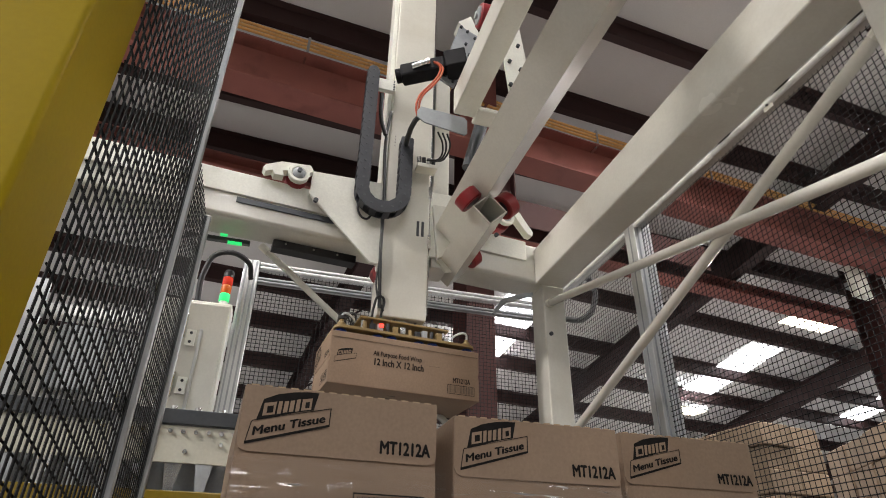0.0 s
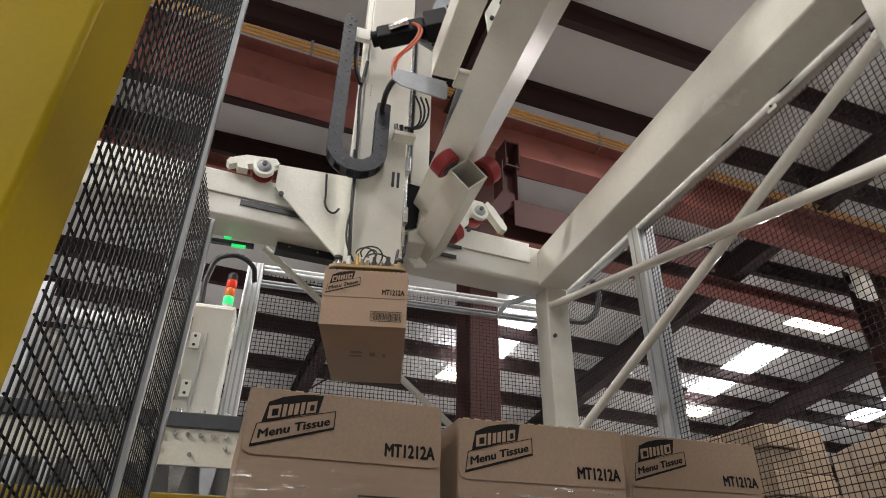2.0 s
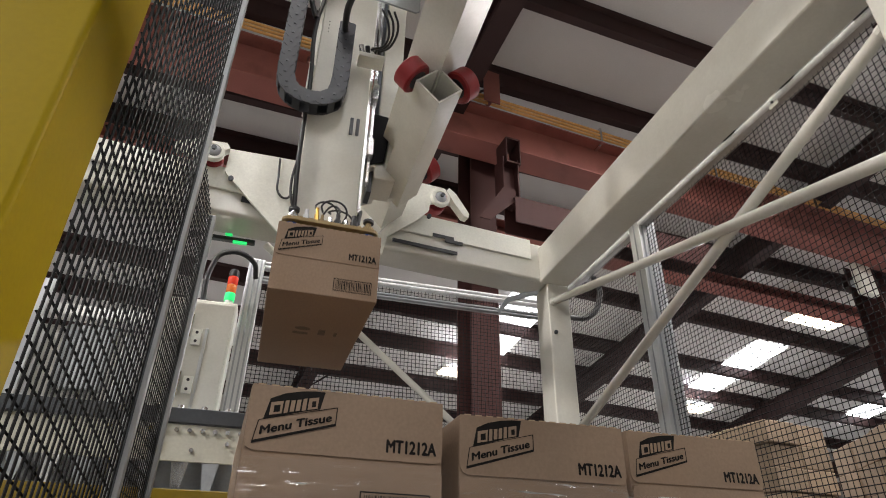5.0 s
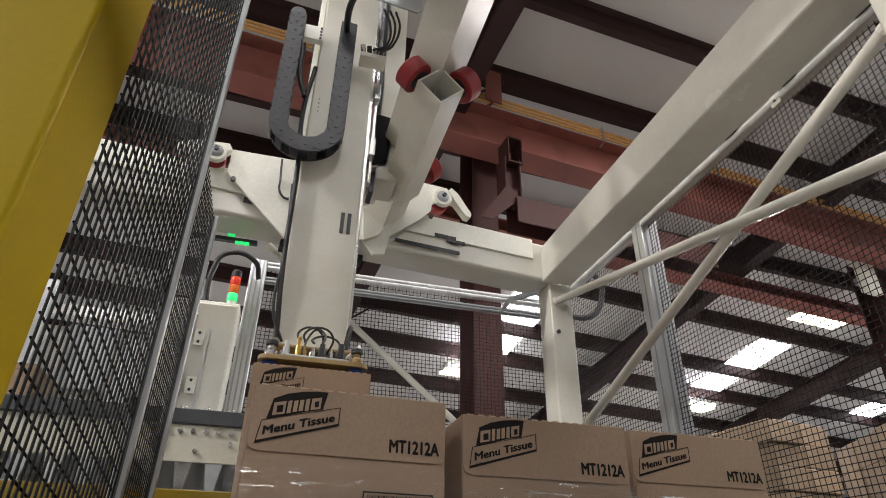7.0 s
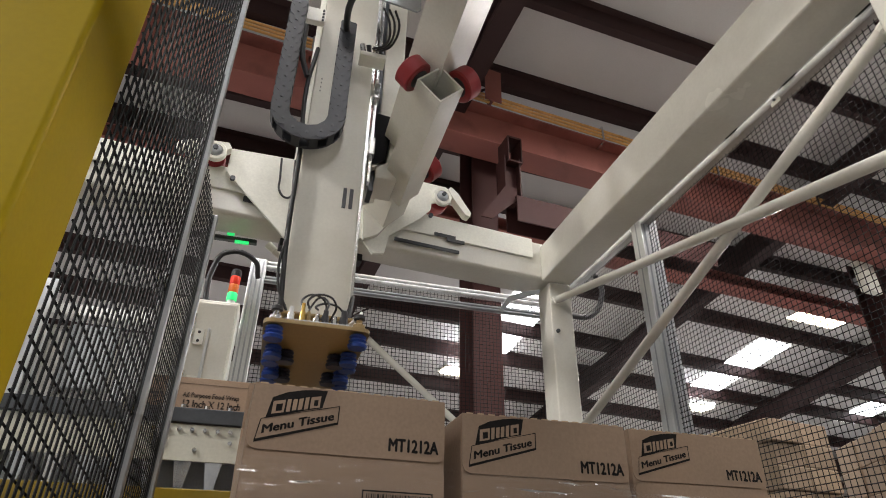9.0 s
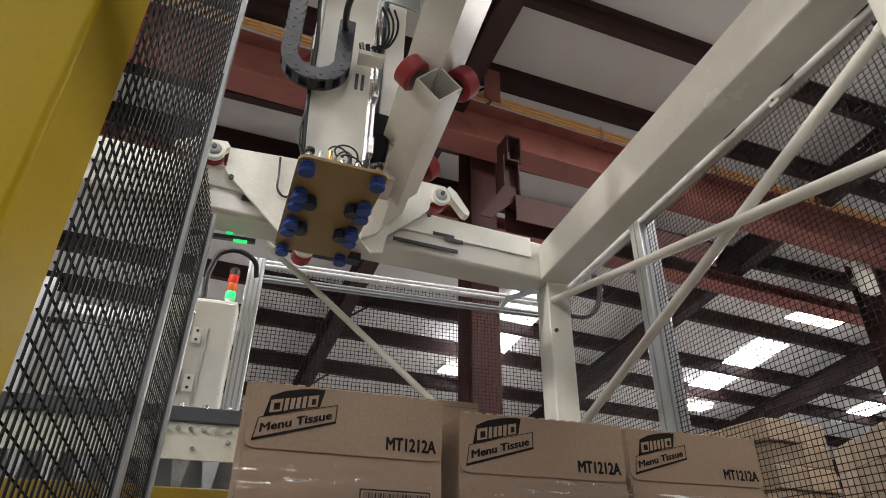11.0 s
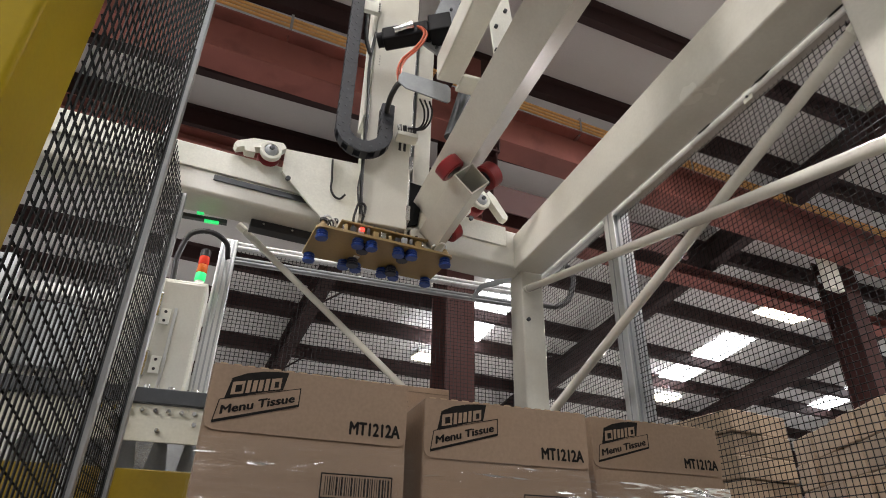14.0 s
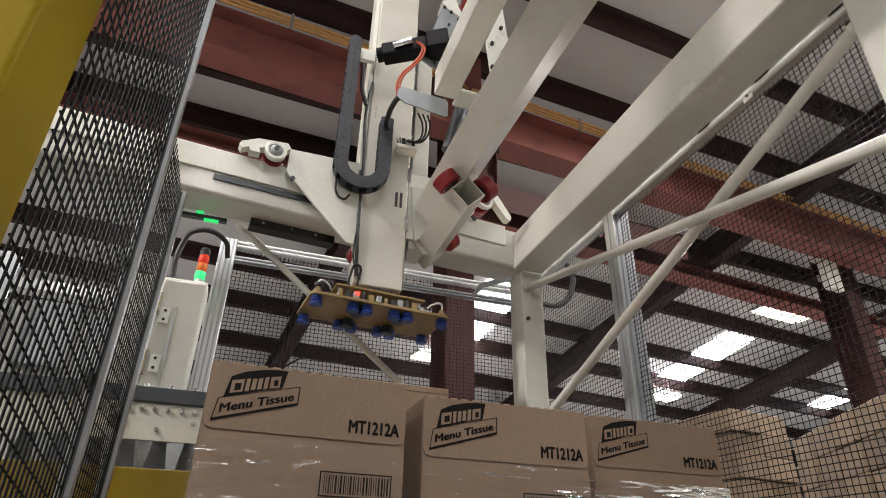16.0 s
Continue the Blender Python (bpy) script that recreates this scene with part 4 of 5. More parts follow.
def pallet(x, y, turn=0.0):
    ob = empty("pallet", pose(x, y, 0, 0, 0, turn))
    for i in range(7):
        bm = bmesh.new()
        box(bm, -0.6, -0.74 + i * 0.235, 0.118, 0.6, -0.62 + i * 0.235, 0.139, 0.002)
        part("deck_board", bm, WOOD, ob)
    for xx in (-0.58, -0.03, 0.52):
        bm = bmesh.new()
        box(bm, xx, -0.74, 0.02, xx + 0.06, 0.79, 0.117, 0.002)
        part("runner", bm, WOOD, ob)
    for yy in (-0.74, 0.0, 0.68):
        bm = bmesh.new()
        box(bm, -0.6, yy, 0.0, 0.6, yy + 0.1, 0.019, 0.002)
        part("bottom_board", bm, WOOD, ob)
    tagged(ob, "wooden pallet under the load of cartons", "pallet", "pallets")


pallet(0.48, 1.71)


# stored loads beyond the side fence
def stored_load(x, y, turn, nx, ny, nz, w, d, h, label, shift=0.0):
    ob = empty("stored_load", pose(x, y, 0, 0, 0, turn))
    bm = bmesh.new()
    box(bm, 0.004, 0.004, 0.002, w - 0.004, d - 0.004, h - 0.003, 0.006, 1)
    me = None
    r = random.Random(int(x * 100))
    for i in range(nx):
        for j in range(ny):
            for k in range(nz):
                if 0 < i < nx - 1 and 0 < j < ny - 1 and k < nz - 1:
                    continue
                o = r.uniform(-0.02, 0.012)
                if me is None:
                    c = part("carton_box", bm, CARD_FAR, ob)
                    me = c.data
                else:
                    c = new("carton_box", me)
                    c.parent = ob
                c.location = (i * w + o, j * d + o, 0.14 + k * h)
    bm = bmesh.new()
    box(bm, 0, 0, 0, nx * w, ny * d, 0.139)
    part("pallet_base", bm, WOOD, ob)
    return tagged(ob, label, "carton stack", "stored carton stacks")


stored_load(3.16, 3.32, 6, 2, 3, 16, 0.27, 0.4, 0.15, "tall pallet load of stacked brown cartons")
stored_load(3.60, 2.40, -26.6, 3, 5, 12, 0.4, 0.36, 0.2, "tall wrapped pallet load of brown cartons")

# ---- the moving gantry ----
# x carriage: plates, rollers and bridge tube, its origin under the bridge
XC = 0.384
carriage = empty("beam_carriage", pose(0, 0, 0))
Y_PLATE = -0.054
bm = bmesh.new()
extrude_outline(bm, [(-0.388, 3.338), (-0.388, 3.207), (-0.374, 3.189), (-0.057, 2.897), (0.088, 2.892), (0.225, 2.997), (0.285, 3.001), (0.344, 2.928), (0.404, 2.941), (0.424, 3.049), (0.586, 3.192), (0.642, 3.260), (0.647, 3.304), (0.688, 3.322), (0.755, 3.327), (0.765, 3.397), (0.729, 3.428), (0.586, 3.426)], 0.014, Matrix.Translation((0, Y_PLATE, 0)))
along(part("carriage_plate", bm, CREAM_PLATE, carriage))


def roller(x, z, r=0.055, tread=RED, hub=CREAM_PLATE, y=Y_PLATE - 0.03):
    bm = bmesh.new()
    lathe(bm, [(r * 0.9, 0), (r, 0.006), (r, 0.05), (r * 0.9, 0.056)], 28, Matrix.Translation((x, y + 0.12, z)) @ Matrix.Rotation(radians(90), 4, "X"))
    w = along(shade(part("roller", bm, tread, carriage, "roller with coloured tread")))
    bm = bmesh.new()
    lathe(bm, [(r * 0.98, 0), (r * 0.98, 0.024), (r * 0.92, 0.028), (r * 0.66, 0.028), (r * 0.62, 0.02)], 24, Matrix.Translation((x, y + 0.03, z)) @ Matrix.Rotation(radians(90), 4, "X"))
    h = shade(part("hub", bm, hub, w))
    bm = bmesh.new()
    lathe(bm, [(r * 0.60, 0), (r * 0.60, 0.026), (r * 0.36, 0.034), (r * 0.3, 0.034)], 20, Matrix.Translation((x, y + 0.03, z)) @ Matrix.Rotation(radians(90), 4, "X"))
    shade(part("bearing", bm, STEEL_GREY, w))
    bm = bmesh.new()
    lathe(bm, [(0.012, 0), (0.012, 0.012)], 6, Matrix.Translation((x, y - 0.012, z)) @ Matrix.Rotation(radians(90), 4, "X"))
    along(part("bolt", bm, DARK_STEEL, carriage))


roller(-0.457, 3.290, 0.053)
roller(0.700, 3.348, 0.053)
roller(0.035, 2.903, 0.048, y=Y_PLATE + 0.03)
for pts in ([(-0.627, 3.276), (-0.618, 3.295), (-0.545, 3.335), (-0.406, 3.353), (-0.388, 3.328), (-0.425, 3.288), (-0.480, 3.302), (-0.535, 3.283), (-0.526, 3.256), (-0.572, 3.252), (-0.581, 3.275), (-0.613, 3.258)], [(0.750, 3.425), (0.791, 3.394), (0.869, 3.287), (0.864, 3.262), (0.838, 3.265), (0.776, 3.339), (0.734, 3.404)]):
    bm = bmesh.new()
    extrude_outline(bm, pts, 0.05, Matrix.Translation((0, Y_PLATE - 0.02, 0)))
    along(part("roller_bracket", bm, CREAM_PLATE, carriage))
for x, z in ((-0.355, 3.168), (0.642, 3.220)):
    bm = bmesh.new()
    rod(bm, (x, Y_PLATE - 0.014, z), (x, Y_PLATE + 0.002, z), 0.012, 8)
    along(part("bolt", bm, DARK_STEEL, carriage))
bm = bmesh.new()
hollow(bm, 0.148, 0.008, 3.22, Matrix.Translation((XC, -0.66, 3.165)) @ Matrix.Rotation(radians(45), 4, "Y"))
part("bridge_tube", bm, CREAM, carriage, "cream square bridge tube set on edge")
bm = bmesh.new()
extrude_outline(bm, [(XC - 0.09, 2.98), (XC - 0.02, 3.02), (XC + 0.1, 3.2), (XC + 0.1, 3.3), (XC - 0.12, 3.3)], 0.03, Matrix.Translation((0, 2.545, 0)))
part("bridge_mount", bm, CREAM, carriage)
along(cable("hose", [(-0.153, -0.063, 3.345), (-0.145, -0.063, 3.237), (-0.132, -0.063, 3.146), (-0.098, -0.063, 3.126), (-0.069, -0.063, 3.158)], 0.0055, RUBBER, carriage, "black hose"))
tagged(carriage, "cream gantry carriage with plates, red rollers and bridge tube", "gantry carriage")

# y carriage: hangs on the bridge and guides the mast; its origin is the mast's axis
guide = empty("mast_carriage")
TX, TY, TZ = XC - 0.09, 1.467 - 2.05, 3.0
bm = bmesh.new()
hollow(bm, 0.116, 0.006, 0.66, Matrix.Translation((TX, TY, TZ)) @ Matrix.Rotation(radians(45), 4, "Y"))
part("arm_tube", bm, CREAM, guide, "open-ended square tube set on edge")
for s in (-1, 1):
    for yy in (TY + 0.035, TY + (0.66 if s < 0 else 0.54)):
        m = Matrix.Translation((TX + s * 0.092, yy, TZ + 0.058)) @ Matrix.Rotation(radians(-s * 45), 4, "Y")
        bm = bmesh.new()
        lathe(bm, [(0.054, -0.03), (0.06, -0.025), (0.06, 0.025), (0.054, 0.03)], 30, m @ Matrix.Rotation(radians(90), 4, "Y"))
        w = shade(part("wheel", bm, RED, guide, "red polyurethane wheel"))
        bm = bmesh.new()
        lathe(bm, [(0.036, -0.032), (0.036, 0.032)], 18, m @ Matrix.Rotation(radians(90), 4, "Y"))
        part("hub", bm, DARK_STEEL, w)
# vertical guide box beside the mast
bm = bmesh.new()
box(bm, 0.165, -0.06, 2.95, 0.255, 0.10, 4.35, 0.006)
part("guide_post", bm, CREAM, guide)
bm = bmesh.new()
box(bm, 0.128, -0.09, 2.9, 0.142, -0.06, 4.4, 0.002)
part("linear_rail", bm, STEEL, guide, "bright linear rail")
bm = bmesh.new()
box(bm, 0.143, -0.03, 2.9, 0.164, 0.06, 4.4)
part("rail_backing", bm, DARK_STEEL, guide)
for z in (3.02, 3.32):
    bm = bmesh.new()
    box(bm, 0.122, -0.115, z, 0.148, -0.062, z + 0.085, 0.003)
    part("bearing_block", bm, STEEL, guide)
bm = bmesh.new()
extrude_outline(bm, [(0.123, 2.985), (0.206, 3.026), (0.236, 3.276), (0.140, 3.288)], 0.30, Matrix.Translation((0, -0.06, 0)))
part("bracket_box", bm, CREAM, guide)
# the box is solid; a black plate stands for the shade in its mouth
bm = bmesh.new()
extrude_outline(bm, [(0.126, 2.998), (0.200, 3.034), (0.228, 3.268), (0.145, 3.278)], 0.006, Matrix.Translation((0, -0.069, 0)))
part("opening", bm, MOTOR_BLACK, guide, "black plate drawn for the shaded bracket mouth")
# upper arm, motor, cover and cables
bm = bmesh.new()
box(bm, 0.145, -2.3, 3.60, 0.26, -0.49, 3.76, 0.008)
arm = part("side_arm", bm, CREAM, guide)
bm = bmesh.new()
lathe(bm, [(0.062, -0.03), (0.07, -0.024), (0.07, 0.024), (0.062, 0.03)], 30, Matrix.Translation((0.28, -0.60, 4.24)) @ Matrix.Rotation(radians(90), 4, "Y"))
w = shade(part("wheel", bm, RED, guide, "red polyurethane wheel"))
bm = bmesh.new()
lathe(bm, [(0.02, -0.05), (0.022, -0.04), (0.052, -0.036), (0.052, 0.030), (0.02, 0.036)], 24, Matrix.Translation((0.28, -0.60, 4.24)) @ Matrix.Rotation(radians(90), 4, "Y"))
part("hub", bm, STEEL_GREY, w)
mm = Matrix.Translation((0.085, -0.37, 4.02)) @ Matrix.Rotation(math.atan2(-0.16, 0.34), 4, "Z") @ Matrix.Rotation(radians(-8), 4, "Y")
bm = bmesh.new()
box(bm, -0.20, -0.045, -0.045, 0.05, 0.045, 0.045, 0.012, 2, mm)
motor = part("motor", bm, MOTOR_BLACK, guide, "black servo motor")
bm = bmesh.new()
box(bm, 0.05, -0.06, -0.06, 0.17, 0.06, 0.06, 0.008, 2, mm)
part("gearbox", bm, MOTOR_BLACK, motor)
bm = bmesh.new()
rod(bm, mm @ Vector((-0.23, 0, 0)), mm @ Vector((-0.2, 0, 0)), 0.04, 18)
part("end_cap", bm, MOTOR_BLACK, motor)
bm = bmesh.new()
rod(bm, mm @ Vector((-0.13, -0.058, -0.012)), mm @ Vector((-0.05, -0.060, 0.0)), 0.016, 12)
rod(bm, mm @ Vector((-0.05, -0.060, 0.0)), mm @ Vector((-0.03, -0.060, 0.003)), 0.019, 12)
part("connector", bm, STEEL, motor)
bm = bmesh.new()
extrude_outline(bm, [(0.22, 4.423), (0.346, 4.359), (0.185, 3.913), (0.098, 3.963)], 0.012, Matrix.Translation((0, -0.36, 0)))
plate_ob = part("motor_plate", bm, STEEL_GREY, guide, "grey bolted motor plate")
for x, z in [(0.227, 4.406), (0.266, 4.38), (0.311, 4.338), (0.255, 4.272), (0.275, 4.19), (0.285, 4.13), (0.218, 4.069), (0.136, 3.987), (0.179, 3.953)]:
    bm = bmesh.new()
    rod(bm, (x, -0.372, z), (x, -0.359, z), 0.0085, 8)
    part("bolt", bm, DARK_STEEL, plate_ob)
bm = bmesh.new()
extrude_outline(bm, [(0.216, 4.47), (0.294, 4.543), (0.353, 4.39), (0.324, 4.342)], 0.10, Matrix.Translation((0, -0.347, 0)))
part("motor_gusset", bm, CREAM_PLATE, guide)
bm = bmesh.new()
extrude_outline(bm, [(-0.02, 3.66), (0.0, 3.69), (0.235, 3.675), (0.25, 3.655), (0.25, 3.575), (0.235, 3.56), (0.02, 3.59), (-0.02, 3.62)], 0.008, Matrix.Translation((0, -0.40, 0)))
part("cover", bm, STEEL_GREY, guide, "grey sheet metal cover")
bm = bmesh.new()
extrude_outline(bm, [(0.342, 3.86), (0.437, 4.109), (0.475, 3.775), (0.373, 3.535)], 0.012, Matrix.Translation((0, -0.70, 0)))
p = part("clamp_plate", bm, CREAM_PLATE, guide)
for x, z in [(0.422, 3.947), (0.371, 3.821), (0.429, 3.781), (0.37, 3.663)]:
    bm = bmesh.new()
    rod(bm, (x, -0.714, z), (x, -0.699, z), 0.010, 8)
    part("bolt", bm, DARK_STEEL, p)
bm = bmesh.new()
box(bm, 0.40, -2.0, 3.62, 0.50, -0.7, 3.68, 0.01)
part("cable_tray", bm, BLACK, guide, "black cable tray")
bm = bmesh.new()
rod(bm, (0.365, -0.34, 3.78), (0.29, -0.30, 3.43), 0.036, 20)
part("damper", bm, DARK_STEEL, guide)
bm = bmesh.new()
box(bm, 0.27, -0.52, 3.64, 0.395, -0.40, 3.665, 0.01)
part("shelf_bracket", bm, CREAM, guide)
for k in range(4):
    cable("hose", [(0.46 + 0.02 * k, -2.0, 3.70 + 0.02 * (k % 2)), (0.47 + 0.022 * k, -1.2, 3.72), (0.475 + 0.018 * k, -0.9, 3.73 - 0.03 * (k % 2)), (0.46 + 0.015 * k, -0.7, 3.70)], 0.016, RUBBER, guide, "black corrugated hose")
for k, dx in enumerate((0.0, 0.014)):
    cable("orange_cable", [(0.055 + dx, -0.415, 4.015), (0.088 + dx, -0.42, 3.985), (0.085 + dx, -0.42, 3.93), (0.045 + dx, -0.41, 3.85), (-0.012 + dx, -0.40, 3.76), (-0.025 + dx, -0.39, 3.69), (-0.015 + dx, -0.38, 3.64)], 0.0065, ORANGE, guide, "orange motor cable")
for k in range(3):
    cable("hose", [(0.10 + 0.025 * k, -0.37, 3.57), (0.135 + 0.02 * k, -0.34, 3.52), (0.14 + 0.012 * k, -0.28, 3.48), (0.09 + 0.02 * k, -0.2, 3.51)], 0.005, RUBBER, guide, "thin black hose")
bm = bmesh.new()
box(bm, 0.04, -0.2, 3.465, 0.15, -0.13, 3.49, 0.004)
shelf = part("valve_shelf", bm, CREAM, guide)
for k in range(4):
    bm = bmesh.new()
    rod(bm, (0.055 + 0.025 * k, -0.18, 3.49), (0.045 + 0.027 * k, -0.2, 3.525), 0.011, 10)
    part("valve", bm, BLACK if k % 2 else STEEL, shelf)
cable("hose", [(0.03, -0.385, 3.64), (-0.005, -0.38, 3.632), (-0.03, -0.34, 3.60), (-0.035, -0.26, 3.575), (-0.024, -0.18, 3.60), (-0.022, -0.175, 3.66)], 0.014, RUBBER, guide, "ribbed black hose")
tagged(guide, "cream mast carriage with red wheels, motor and cables", "gantry carriage")

# the mast; its origin lies under the gripper plate, on the axis
mast = empty("lift_mast")
bm = bmesh.new()
box(bm, -0.130, -0.115, 0.108, 0.108, 0.085, 2.6, 0.006)
part("column", bm, MAST_PAINT, mast)
bm = bmesh.new()
box(bm, -0.156, -0.09, 0.75, -0.131, 0.05, 2.6, 0.004)
part("side_channel", bm, CREAM_PLATE, mast)
for x in (0.042, 0.067):
    bm = bmesh.new()
    box(bm, x, -0.1185, 0.568, x + 0.014, -0.114, 0.658, 0.002)
    part("vent_slot", bm, BLACK, mast, "black slot")
bm = bmesh.new()
box(bm, 0.1085, -0.085, 0.15, 0.121, -0.055, 2.5)
part("guide_rail", bm, STEEL, mast, "bright guide rail")
bm = bmesh.new()
box(bm, -0.235, -0.15, 1.483, -0.125, -0.12, 1.563, 0.003)
br = part("chain_bracket", bm, CREAM_PLATE, mast)
for z in (1.488, 1.508, 1.528, 1.548):
    bm = bmesh.new()
    rod(bm, (-0.135, -0.155, z + 0.004), (-0.135, -0.149, z + 0.004), 0.005, 8)
    part("screw", bm, DARK_STEEL, br)
bm = bmesh.new()
for k in range(4):
    rod(bm, (-0.1, -0.117, 1.12 + 0.022 * k), (-0.1, -0.114, 1.12 + 0.022 * k), 0.003, 6)
part("rivets", bm, DARK_STEEL, mast)
cable("hose", [(-0.135, -0.12, 1.35), (-0.155, -0.13, 1.1), (-0.14, -0.13, 0.8), (-0.135, -0.13, 0.4), (-0.12, -0.12, 0.14)], 0.009, RUBBER, mast, "black hose down the mast")
cable("hose", [(-0.2, -0.14, 1.45), (-0.19, -0.15, 1.25), (-0.16, -0.14, 1.16)], 0.012, RUBBER, mast, "ribbed black hose")
cable("cable", [(-0.150, -0.11, 0.75), (-0.135, -0.13, 0.45), (-0.14, -0.13, 0.22), (-0.1, -0.12, 0.13)], 0.005, RUBBER, mast, "thin black cable")
bm = bmesh.new()
rod(bm, (0, 0, 0.090), (0, 0, 0.108), 0.09, 28)
part("flange", bm, STEEL_GREY, mast)
tagged(mast, "cream square lift mast with rails and hoses", "lift mast")


# the gripper; origin under its plate
def cup(bm_b, x, y):
    lathe(bm_b, [(0.012, 0.0), (0.024, -0.004), (0.027, -0.010), (0.021, -0.016), (0.028, -0.022), (0.022, -0.028), (0.030, -0.035), (0.027, -0.044), (0.020, -0.044)][::-1], 20, Matrix.Translation((x, y, 0)))


gripper = empty("vacuum_gripper")
gx, gy = 0.338, 0.158
bm = bmesh.new()
pts = []
for sx, sy, a0 in ((1, 1, 0), (-1, 1, 90), (-1, -1, 180), (1, -1, 270)):
    for k in range(5):
        a = radians(a0 + 22.5 * k)
        pts.append((sx * (gx - 0.03) + 0.03 * math.cos(a), sy * (gy - 0.03) + 0.03 * math.sin(a)))
extrude_outline(bm, pts, -0.012, Matrix(((1, 0, 0, 0), (0, 0, 1, 0), (0, -1, 0, 0), (0, 0, 0, 1))))
part("base_board", bm, PLATE, gripper, "yellowish gripper board")
bm = bmesh.new()
box(bm, -0.22, -0.115, 0.078, 0.22, 0.115, 0.089, 0.004)
part("upper_board", bm, PLATE, gripper)
for x in (-0.22, 0.22):
    for y in (-0.09, 0.09):
        bm = bmesh.new()
        rod(bm, (x * 0.9, y, 0.012), (x * 0.9, y, 0.078), 0.011, 10)
        part("spacer", bm, STEEL, gripper)
for x in (-0.305, 0.305):
    for y in (-0.124, 0.124):
        bm = bmesh.new()
        cup(bm, x, y)
        shade(part("vacuum_cup", bm, BLUE, gripper, "blue bellows vacuum cup"))
        bm = bmesh.new()
        lathe(bm, [(0.019, 0.012), (0.019, 0.030), (0.010, 0.036), (0.010, 0.046)], 16, Matrix.Translation((x, y, 0)))
        part("cup_fitting", bm, PLATE if y < 0 else STEEL, gripper)
for cx in (-0.1, 0.1):
    for cy in (-0.1, 0.1):
        s = 1 if cy > 0 else -1
        for k, (dx, dy) in enumerate(((-0.035, s * 0.02), (0.03, s * 0.025), (0.0, -s * 0.02))):
            bm = bmesh.new()
            cup(bm, cx + dx, cy + dy)
            shade(part("vacuum_cup", bm, CUP_DARK if k == 2 else BLUE, gripper, "blue bellows vacuum cup"))
# valves and fittings on the board, grouped at the printed end and along the edge
bm = bmesh.new()
box(bm, -0.305, -0.10, 0.013, -0.262, 0.095, 0.030, 0.004)
man = part("manifold", bm, STEEL_GREY, gripper, "grey valve manifold")
for k, (y, m_, h, r) in enumerate(((0.082, CLEAR, 0.045, 0.010), (0.048, BRASS, 0.06, 0.008), (0.030, PLATE, 0.035, 0.007), (0.004, STEEL, 0.03, 0.010), (-0.022, BLACK, 0.045, 0.011), (-0.050, STEEL, 0.028, 0.010), (-0.078, BLACK, 0.05, 0.013))):
    bm = bmesh.new()
    rod(bm, (-0.285, y, 0.030), (-0.285, y, 0.030 + h * 0.55), r, 6)
    rod(bm, (-0.285, y, 0.030 + h * 0.55), (-0.285, y, 0.030 + h), r * 0.72, 12)
    part("fitting", bm, m_, man)
for k, (y0, y1, top, lean) in enumerate(((0.048, -0.022, 0.135, 0.02), (0.03, -0.05, 0.125, -0.012), (0.004, -0.078, 0.115, 0.03), (-0.022, 0.02, 0.142, 0.05))):
    ym = (y0 + y1) / 2
    cable("hose", [(-0.285, y0, 0.075), (-0.283 + lean * 0.5, y0 + 0.006 * (1 if y0 > y1 else -1), top * 0.8), (-0.278 + lean, ym, top), (-0.26 + lean, y1, top * 0.85), (-0.24, y1 + 0.01, 0.06)], 0.0035, RUBBER, gripper, "thin black hose")
for y in (0.124, -0.124):
    bm = bmesh.new()
    lathe(bm, [(0.010, 0.046), (0.018, 0.049), (0.018, 0.060), (0.012, 0.064)], 16, Matrix.Translation((-0.305, y, 0)))
    shade(part("valve_cap", bm, BLACK, gripper, "black round valve cap"))
rg = random.Random(5)
for k in range(12):
    x = -0.2 + 0.036 * k
    bm = bmesh.new()
    if k % 3 == 0:
        rod(bm, (x, -0.13, 0.012), (x, -0.13, 0.045 + 0.015 * rg.random()), 0.009, 10)
    else:
        box(bm, x - 0.013, -0.14, 0.0125, x + 0.013, -0.118, 0.034 + 0.02 * rg.random(), 0.002)
    part("valve", bm, (PLATE, BLACK, STEEL_GREY, BLACK, PLATE, STEEL)[k % 6], gripper)
    if k % 3 == 1:
        bm = bmesh.new()
        rod(bm, (x, -0.10, 0.089), (x, -0.10, 0.099), 0.007, 8)
        part("knob", bm, BLACK, gripper)
bm = bmesh.new()
box(bm, -0.135, -0.146, 0.034, -0.115, -0.140, 0.05)
part("indicator", bm, RED_LED, gripper, "lit red indicator")
for x, s in ((-0.3, 1), (0.3, -1)):
    cable("hose", [(x - 0.01 * s, -0.12, 0.05), (x, -0.13, 0.075), (x + 0.04 * s, -0.12, 0.07), (x + 0.06 * s, -0.1, 0.055)], 0.005, CLEAR, gripper, "clear air hose")
cable("hose", [(-0.16, -0.1, 0.06), (-0.16, -0.11, 0.14), (-0.13, -0.115, 0.2), (-0.12, -0.1, 0.1)], 0.006, RUBBER, gripper, "black hose")
tagged(gripper, "vacuum gripper board with blue suction cups and fittings", "gripper")

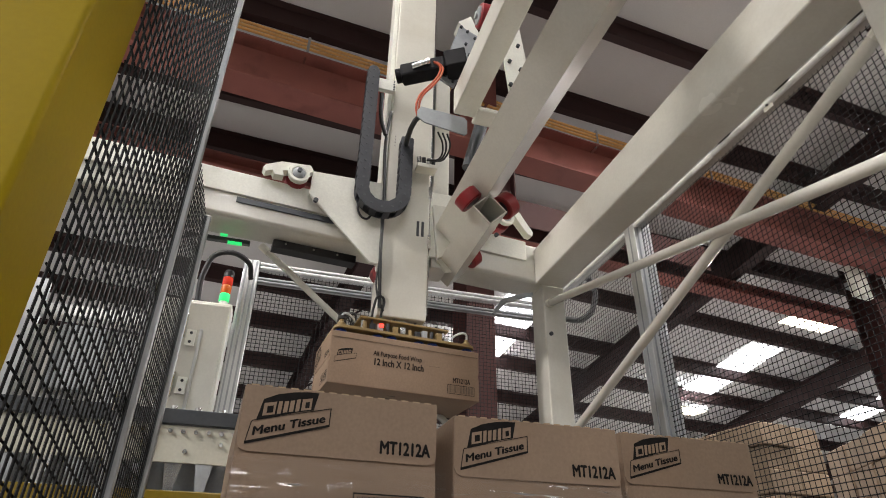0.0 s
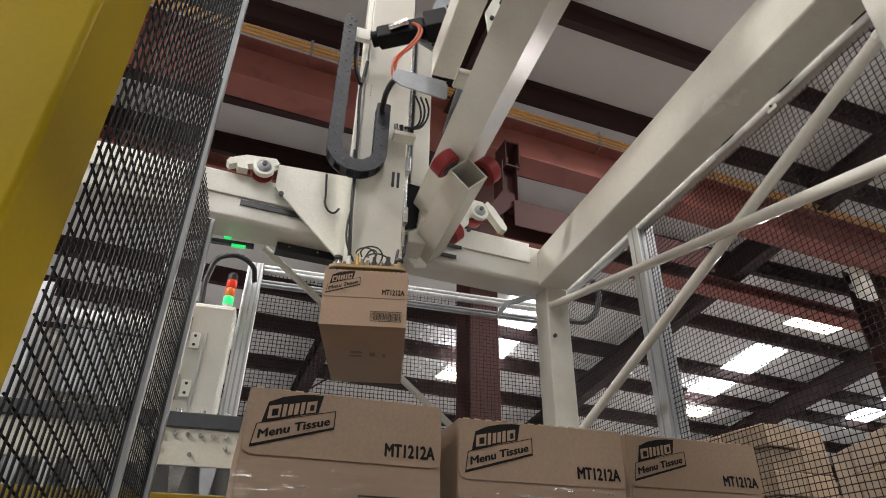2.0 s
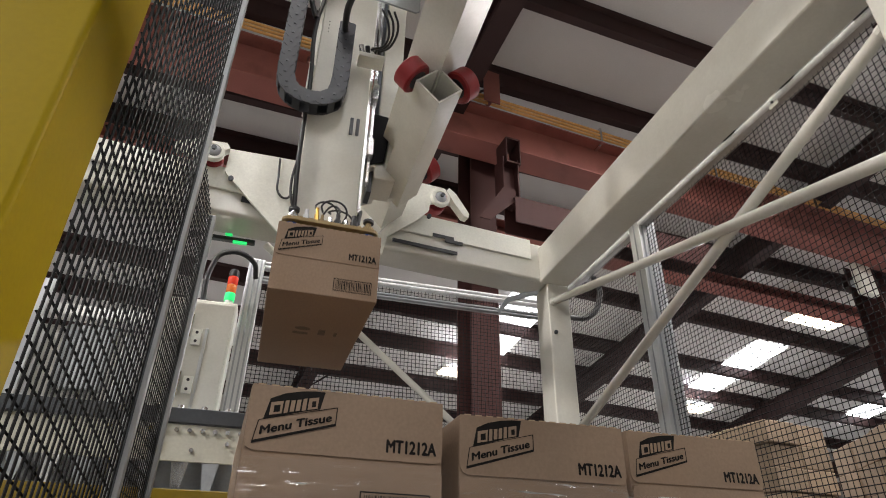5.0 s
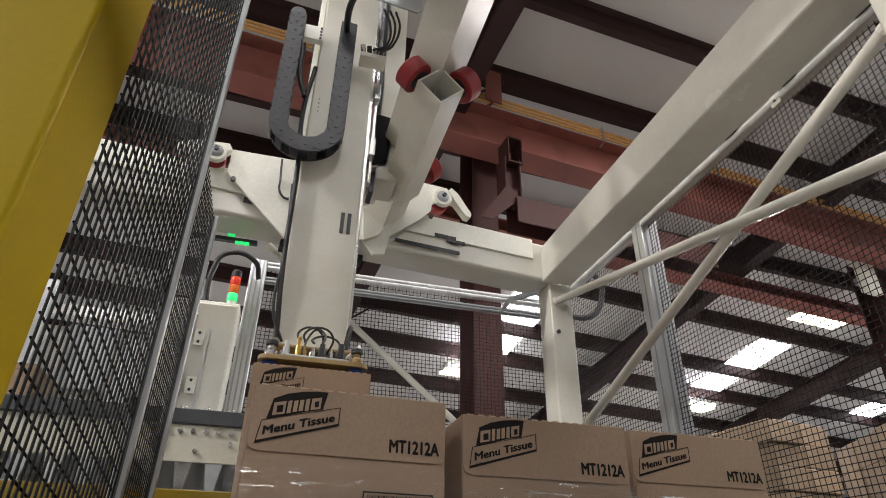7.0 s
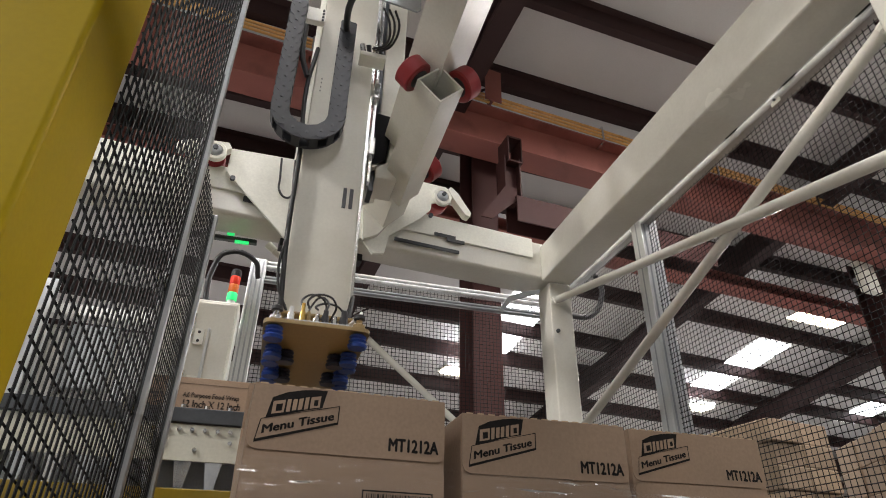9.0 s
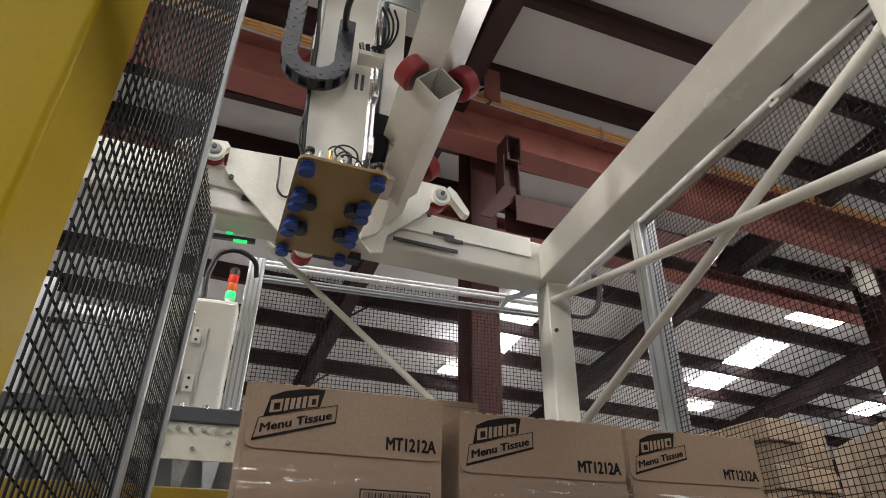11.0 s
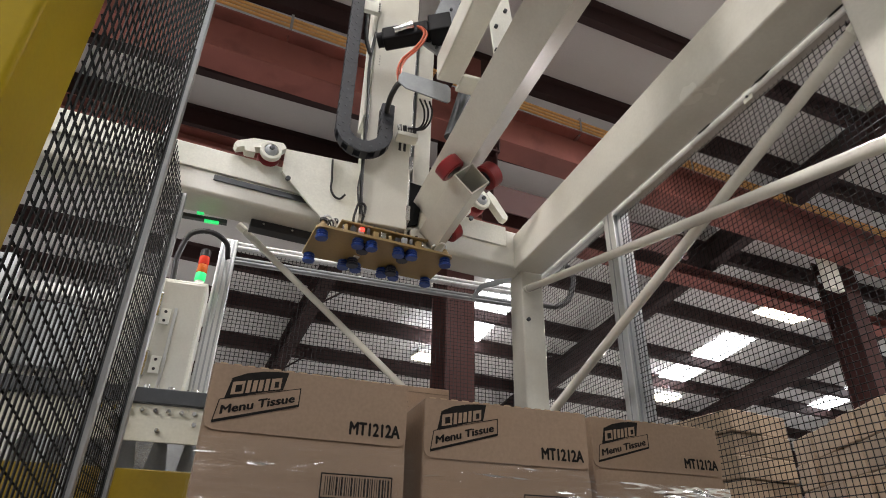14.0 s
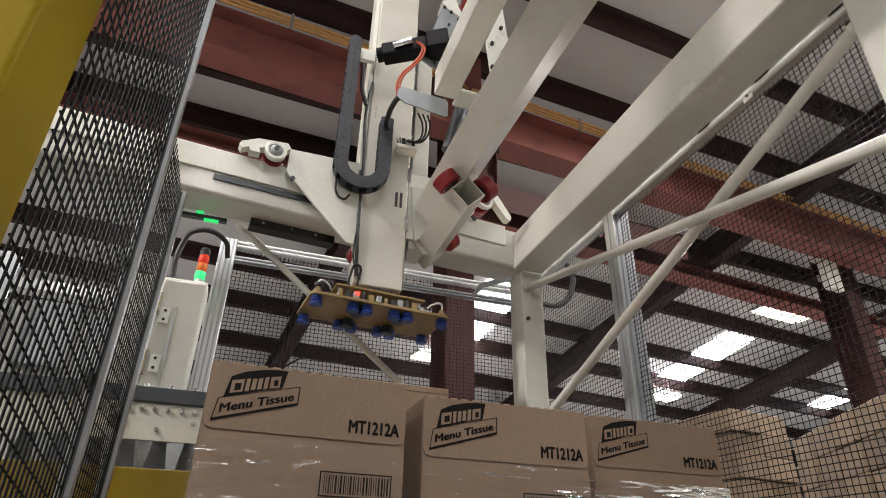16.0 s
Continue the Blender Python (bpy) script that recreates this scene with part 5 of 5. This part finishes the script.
# the cable chain, link by link
chain = empty("cable_chain")
PITCH, N_LINKS, R_BEND = 0.0535, 28, 0.108
bm = bmesh.new()
h, wd = 0.034, 0.032
for y in (-wd, wd - 0.008):
    extrude_outline(bm, [(-0.0262, -h * 0.82), (-0.02, -h), (0.02, -h), (0.0262, -h * 0.82), (0.0262, h * 0.82), (0.02, h), (-0.02, h), (-0.0262, h * 0.82)], 0.008, Matrix.Translation((0, y, 0)))
    lathe(bm, [(0.031, 0), (0.031, 0.012)], 18, Matrix.Translation((0.0262, y + 0.010, 0)) @ Matrix.Rotation(radians(90), 4, "X"))
for z in (-h, h - 0.006):
    box(bm, -0.012, -wd + 0.008, z, 0.02, wd - 0.008, z + 0.006)
link_mesh = part("chain_link", bm, CHAIN, chain)
bm = bmesh.new()
rod(bm, (0.0262, -wd - 0.005, 0), (0.0262, -wd - 0.001, 0), 0.006, 10)
pin = part("pin", bm, DARK_STEEL, link_mesh)
links = [link_mesh]
for k in range(1, N_LINKS):
    ln = new("chain_link", link_mesh.data)
    ln.parent = chain
    pn = new("pin", pin.data)
    pn.parent = ln
    links.append(ln)
tagged(chain, "grey plastic cable chain hanging in a loop", "cable chain")
END_Z = 3.635


def chain_pose(s, mast_top):
    """The pose of a point s metres along the chain from its fixed end."""
    total = PITCH * N_LINKS
    centre = (END_Z + mast_top - (total - math.pi * R_BEND)) / 2
    right = END_Z - centre
    if s < right:
        x, z, a = 0.0, END_Z - s, -90
    elif s < right + math.pi * R_BEND:
        t = (s - right) / R_BEND
        x, z, a = -R_BEND + R_BEND * math.cos(t), centre - R_BEND * math.sin(t), -90 - math.degrees(t)
    else:
        x, z, a = -2 * R_BEND, centre + (s - right - math.pi * R_BEND), -270
    return pose(x - 0.022, -0.175, z, 0, -a, 0)


# ---- movement ----
# seconds, travel along the beam, travel along the bridge, height of the gripper's plate, turn of the gripper
MOVES = [
    (0.0, 0.438, 0.650, 2.475, 6), (0.5, 0.438, 0.647, 2.543, 6), (1.0, 0.428, 0.635, 2.567, 6), (1.25, 0.405, 0.603, 2.574, 11), (1.5, 0.367, 0.557, 2.582, 32),
    (1.75, 0.312, 0.492, 2.588, 58), (2.0, 0.246, 0.421, 2.596, 79), (2.25, 0.191, 0.353, 2.610, 93), (2.5, 0.137, 0.284, 2.630, 97), (3.0, 0.045, 0.150, 2.637, 95),
    (3.5, -0.005, 0.043, 2.639, 93), (4.0, 0.0, 0.003, 2.637, 91.5), (4.3, 0.0, 0.0, 2.625, 91.5), (5.3, 0.0, 0.0, 2.40, 91), (6.1, 0.0, 0.0, 2.155, 90), (6.5, 0.0, 0.0, 2.083, 90),
    (7.0, 0.0, 0.0, 2.028, 90), (7.5, 0.0, 0.0, 2.024, 90), (8.0, 0.0, 0.0, 2.024, 90), (8.5, 0.0, 0.0, 2.038, 90), (9.0, 0.0, 0.0, 2.135, 90), (9.2, 0.0, 0.0, 2.187, 90),
    (10.2, 0.0, 0.0, 2.51, 92), (11.0, 0.0, 0.0, 2.73, 95), (11.5, 0.0, 0.002, 2.793, 95.5), (12.0, 0.026, 0.033, 2.841, 87), (12.25, 0.066, 0.076, 2.852, 71), (12.5, 0.110, 0.129, 2.855, 50),
    (12.75, 0.163, 0.195, 2.852, 32), (13.0, 0.216, 0.264, 2.844, 18), (13.5, 0.325, 0.404, 2.836, 9), (14.0, 0.403, 0.539, 2.819, 6), (14.5, 0.430, 0.629, 2.806, 6), (15.0, 0.425, 0.645, 2.784, 6),
    (15.5, 0.426, 0.646, 2.690, 6), (16.0, 0.428, 0.649, 2.540, 6)]
AX, AY = 0.09, 2.05
GRIP = 0.022        # how far the cups hold the carton below the plate


LIFT = 0.04         # the plate rides this much above the heights listed


def axis(x, y, z, a=0.0):
    """Where the mast's axis stands for a travel x, y and a height z."""
    return pose(AX + x * 1.06, AY + y, z + LIFT, 0, 0, a)


def motions():
    walk(carriage, [(t, pose(0.96 * x, 0.96 * x * math.tan(ASKEW), 0)) for t, x, y, z, a in MOVES])
    walk(guide, [(t, pose(AX + x, AY + y, 0)) for t, x, y, z, a in MOVES])
    walk(chain, [(t, pose(AX + x, AY + y, 0)) for t, x, y, z, a in MOVES])
    walk(mast, [(t, axis(x, y, z)) for t, x, y, z, a in MOVES])
    walk(gripper, [(t, axis(x, y, z, a)) for t, x, y, z, a in MOVES])
    for k, ln in enumerate(links):
        walk(ln, [(t, chain_pose((k + 0.5) * PITCH, z + LIFT + 1.558)) for t, x, y, z, a in MOVES])
    rest = 0.14 + 8 * BH * 0.98
    rows = [(t, axis(x, y, z - GRIP - BH * 1.14, a)) for t, x, y, z, a in MOVES if t <= 7.0]
    rows += [(7.2, pose(AX, AY, rest + 0.02, 0, 0, 90)), (7.4, pose(AX, AY, rest, 0, 0, 90)), (16.0, pose(AX, AY, rest, 0, 0, 90))]
    walk(carried, rows)
    z = CZ - 0.0745
    walk(arriving, [(0.0, pose(-2.25, 2.665, z)), (6.0, pose(-2.2, 2.665, z)), (7.0, pose(-1.2, 2.665, z)), (7.9, pose(-0.655, 2.665, z)), (8.3, pose(-0.479, 2.665, z)), (9.2, pose(-0.125, 2.665, z)), (10.2, pose(0.29, 2.665, z)),
                    (10.8, pose(0.525, 2.665, z)), (11.1, pose(0.545, 2.665, z)), (16.0, pose(0.545, 2.665, z))])


motions()
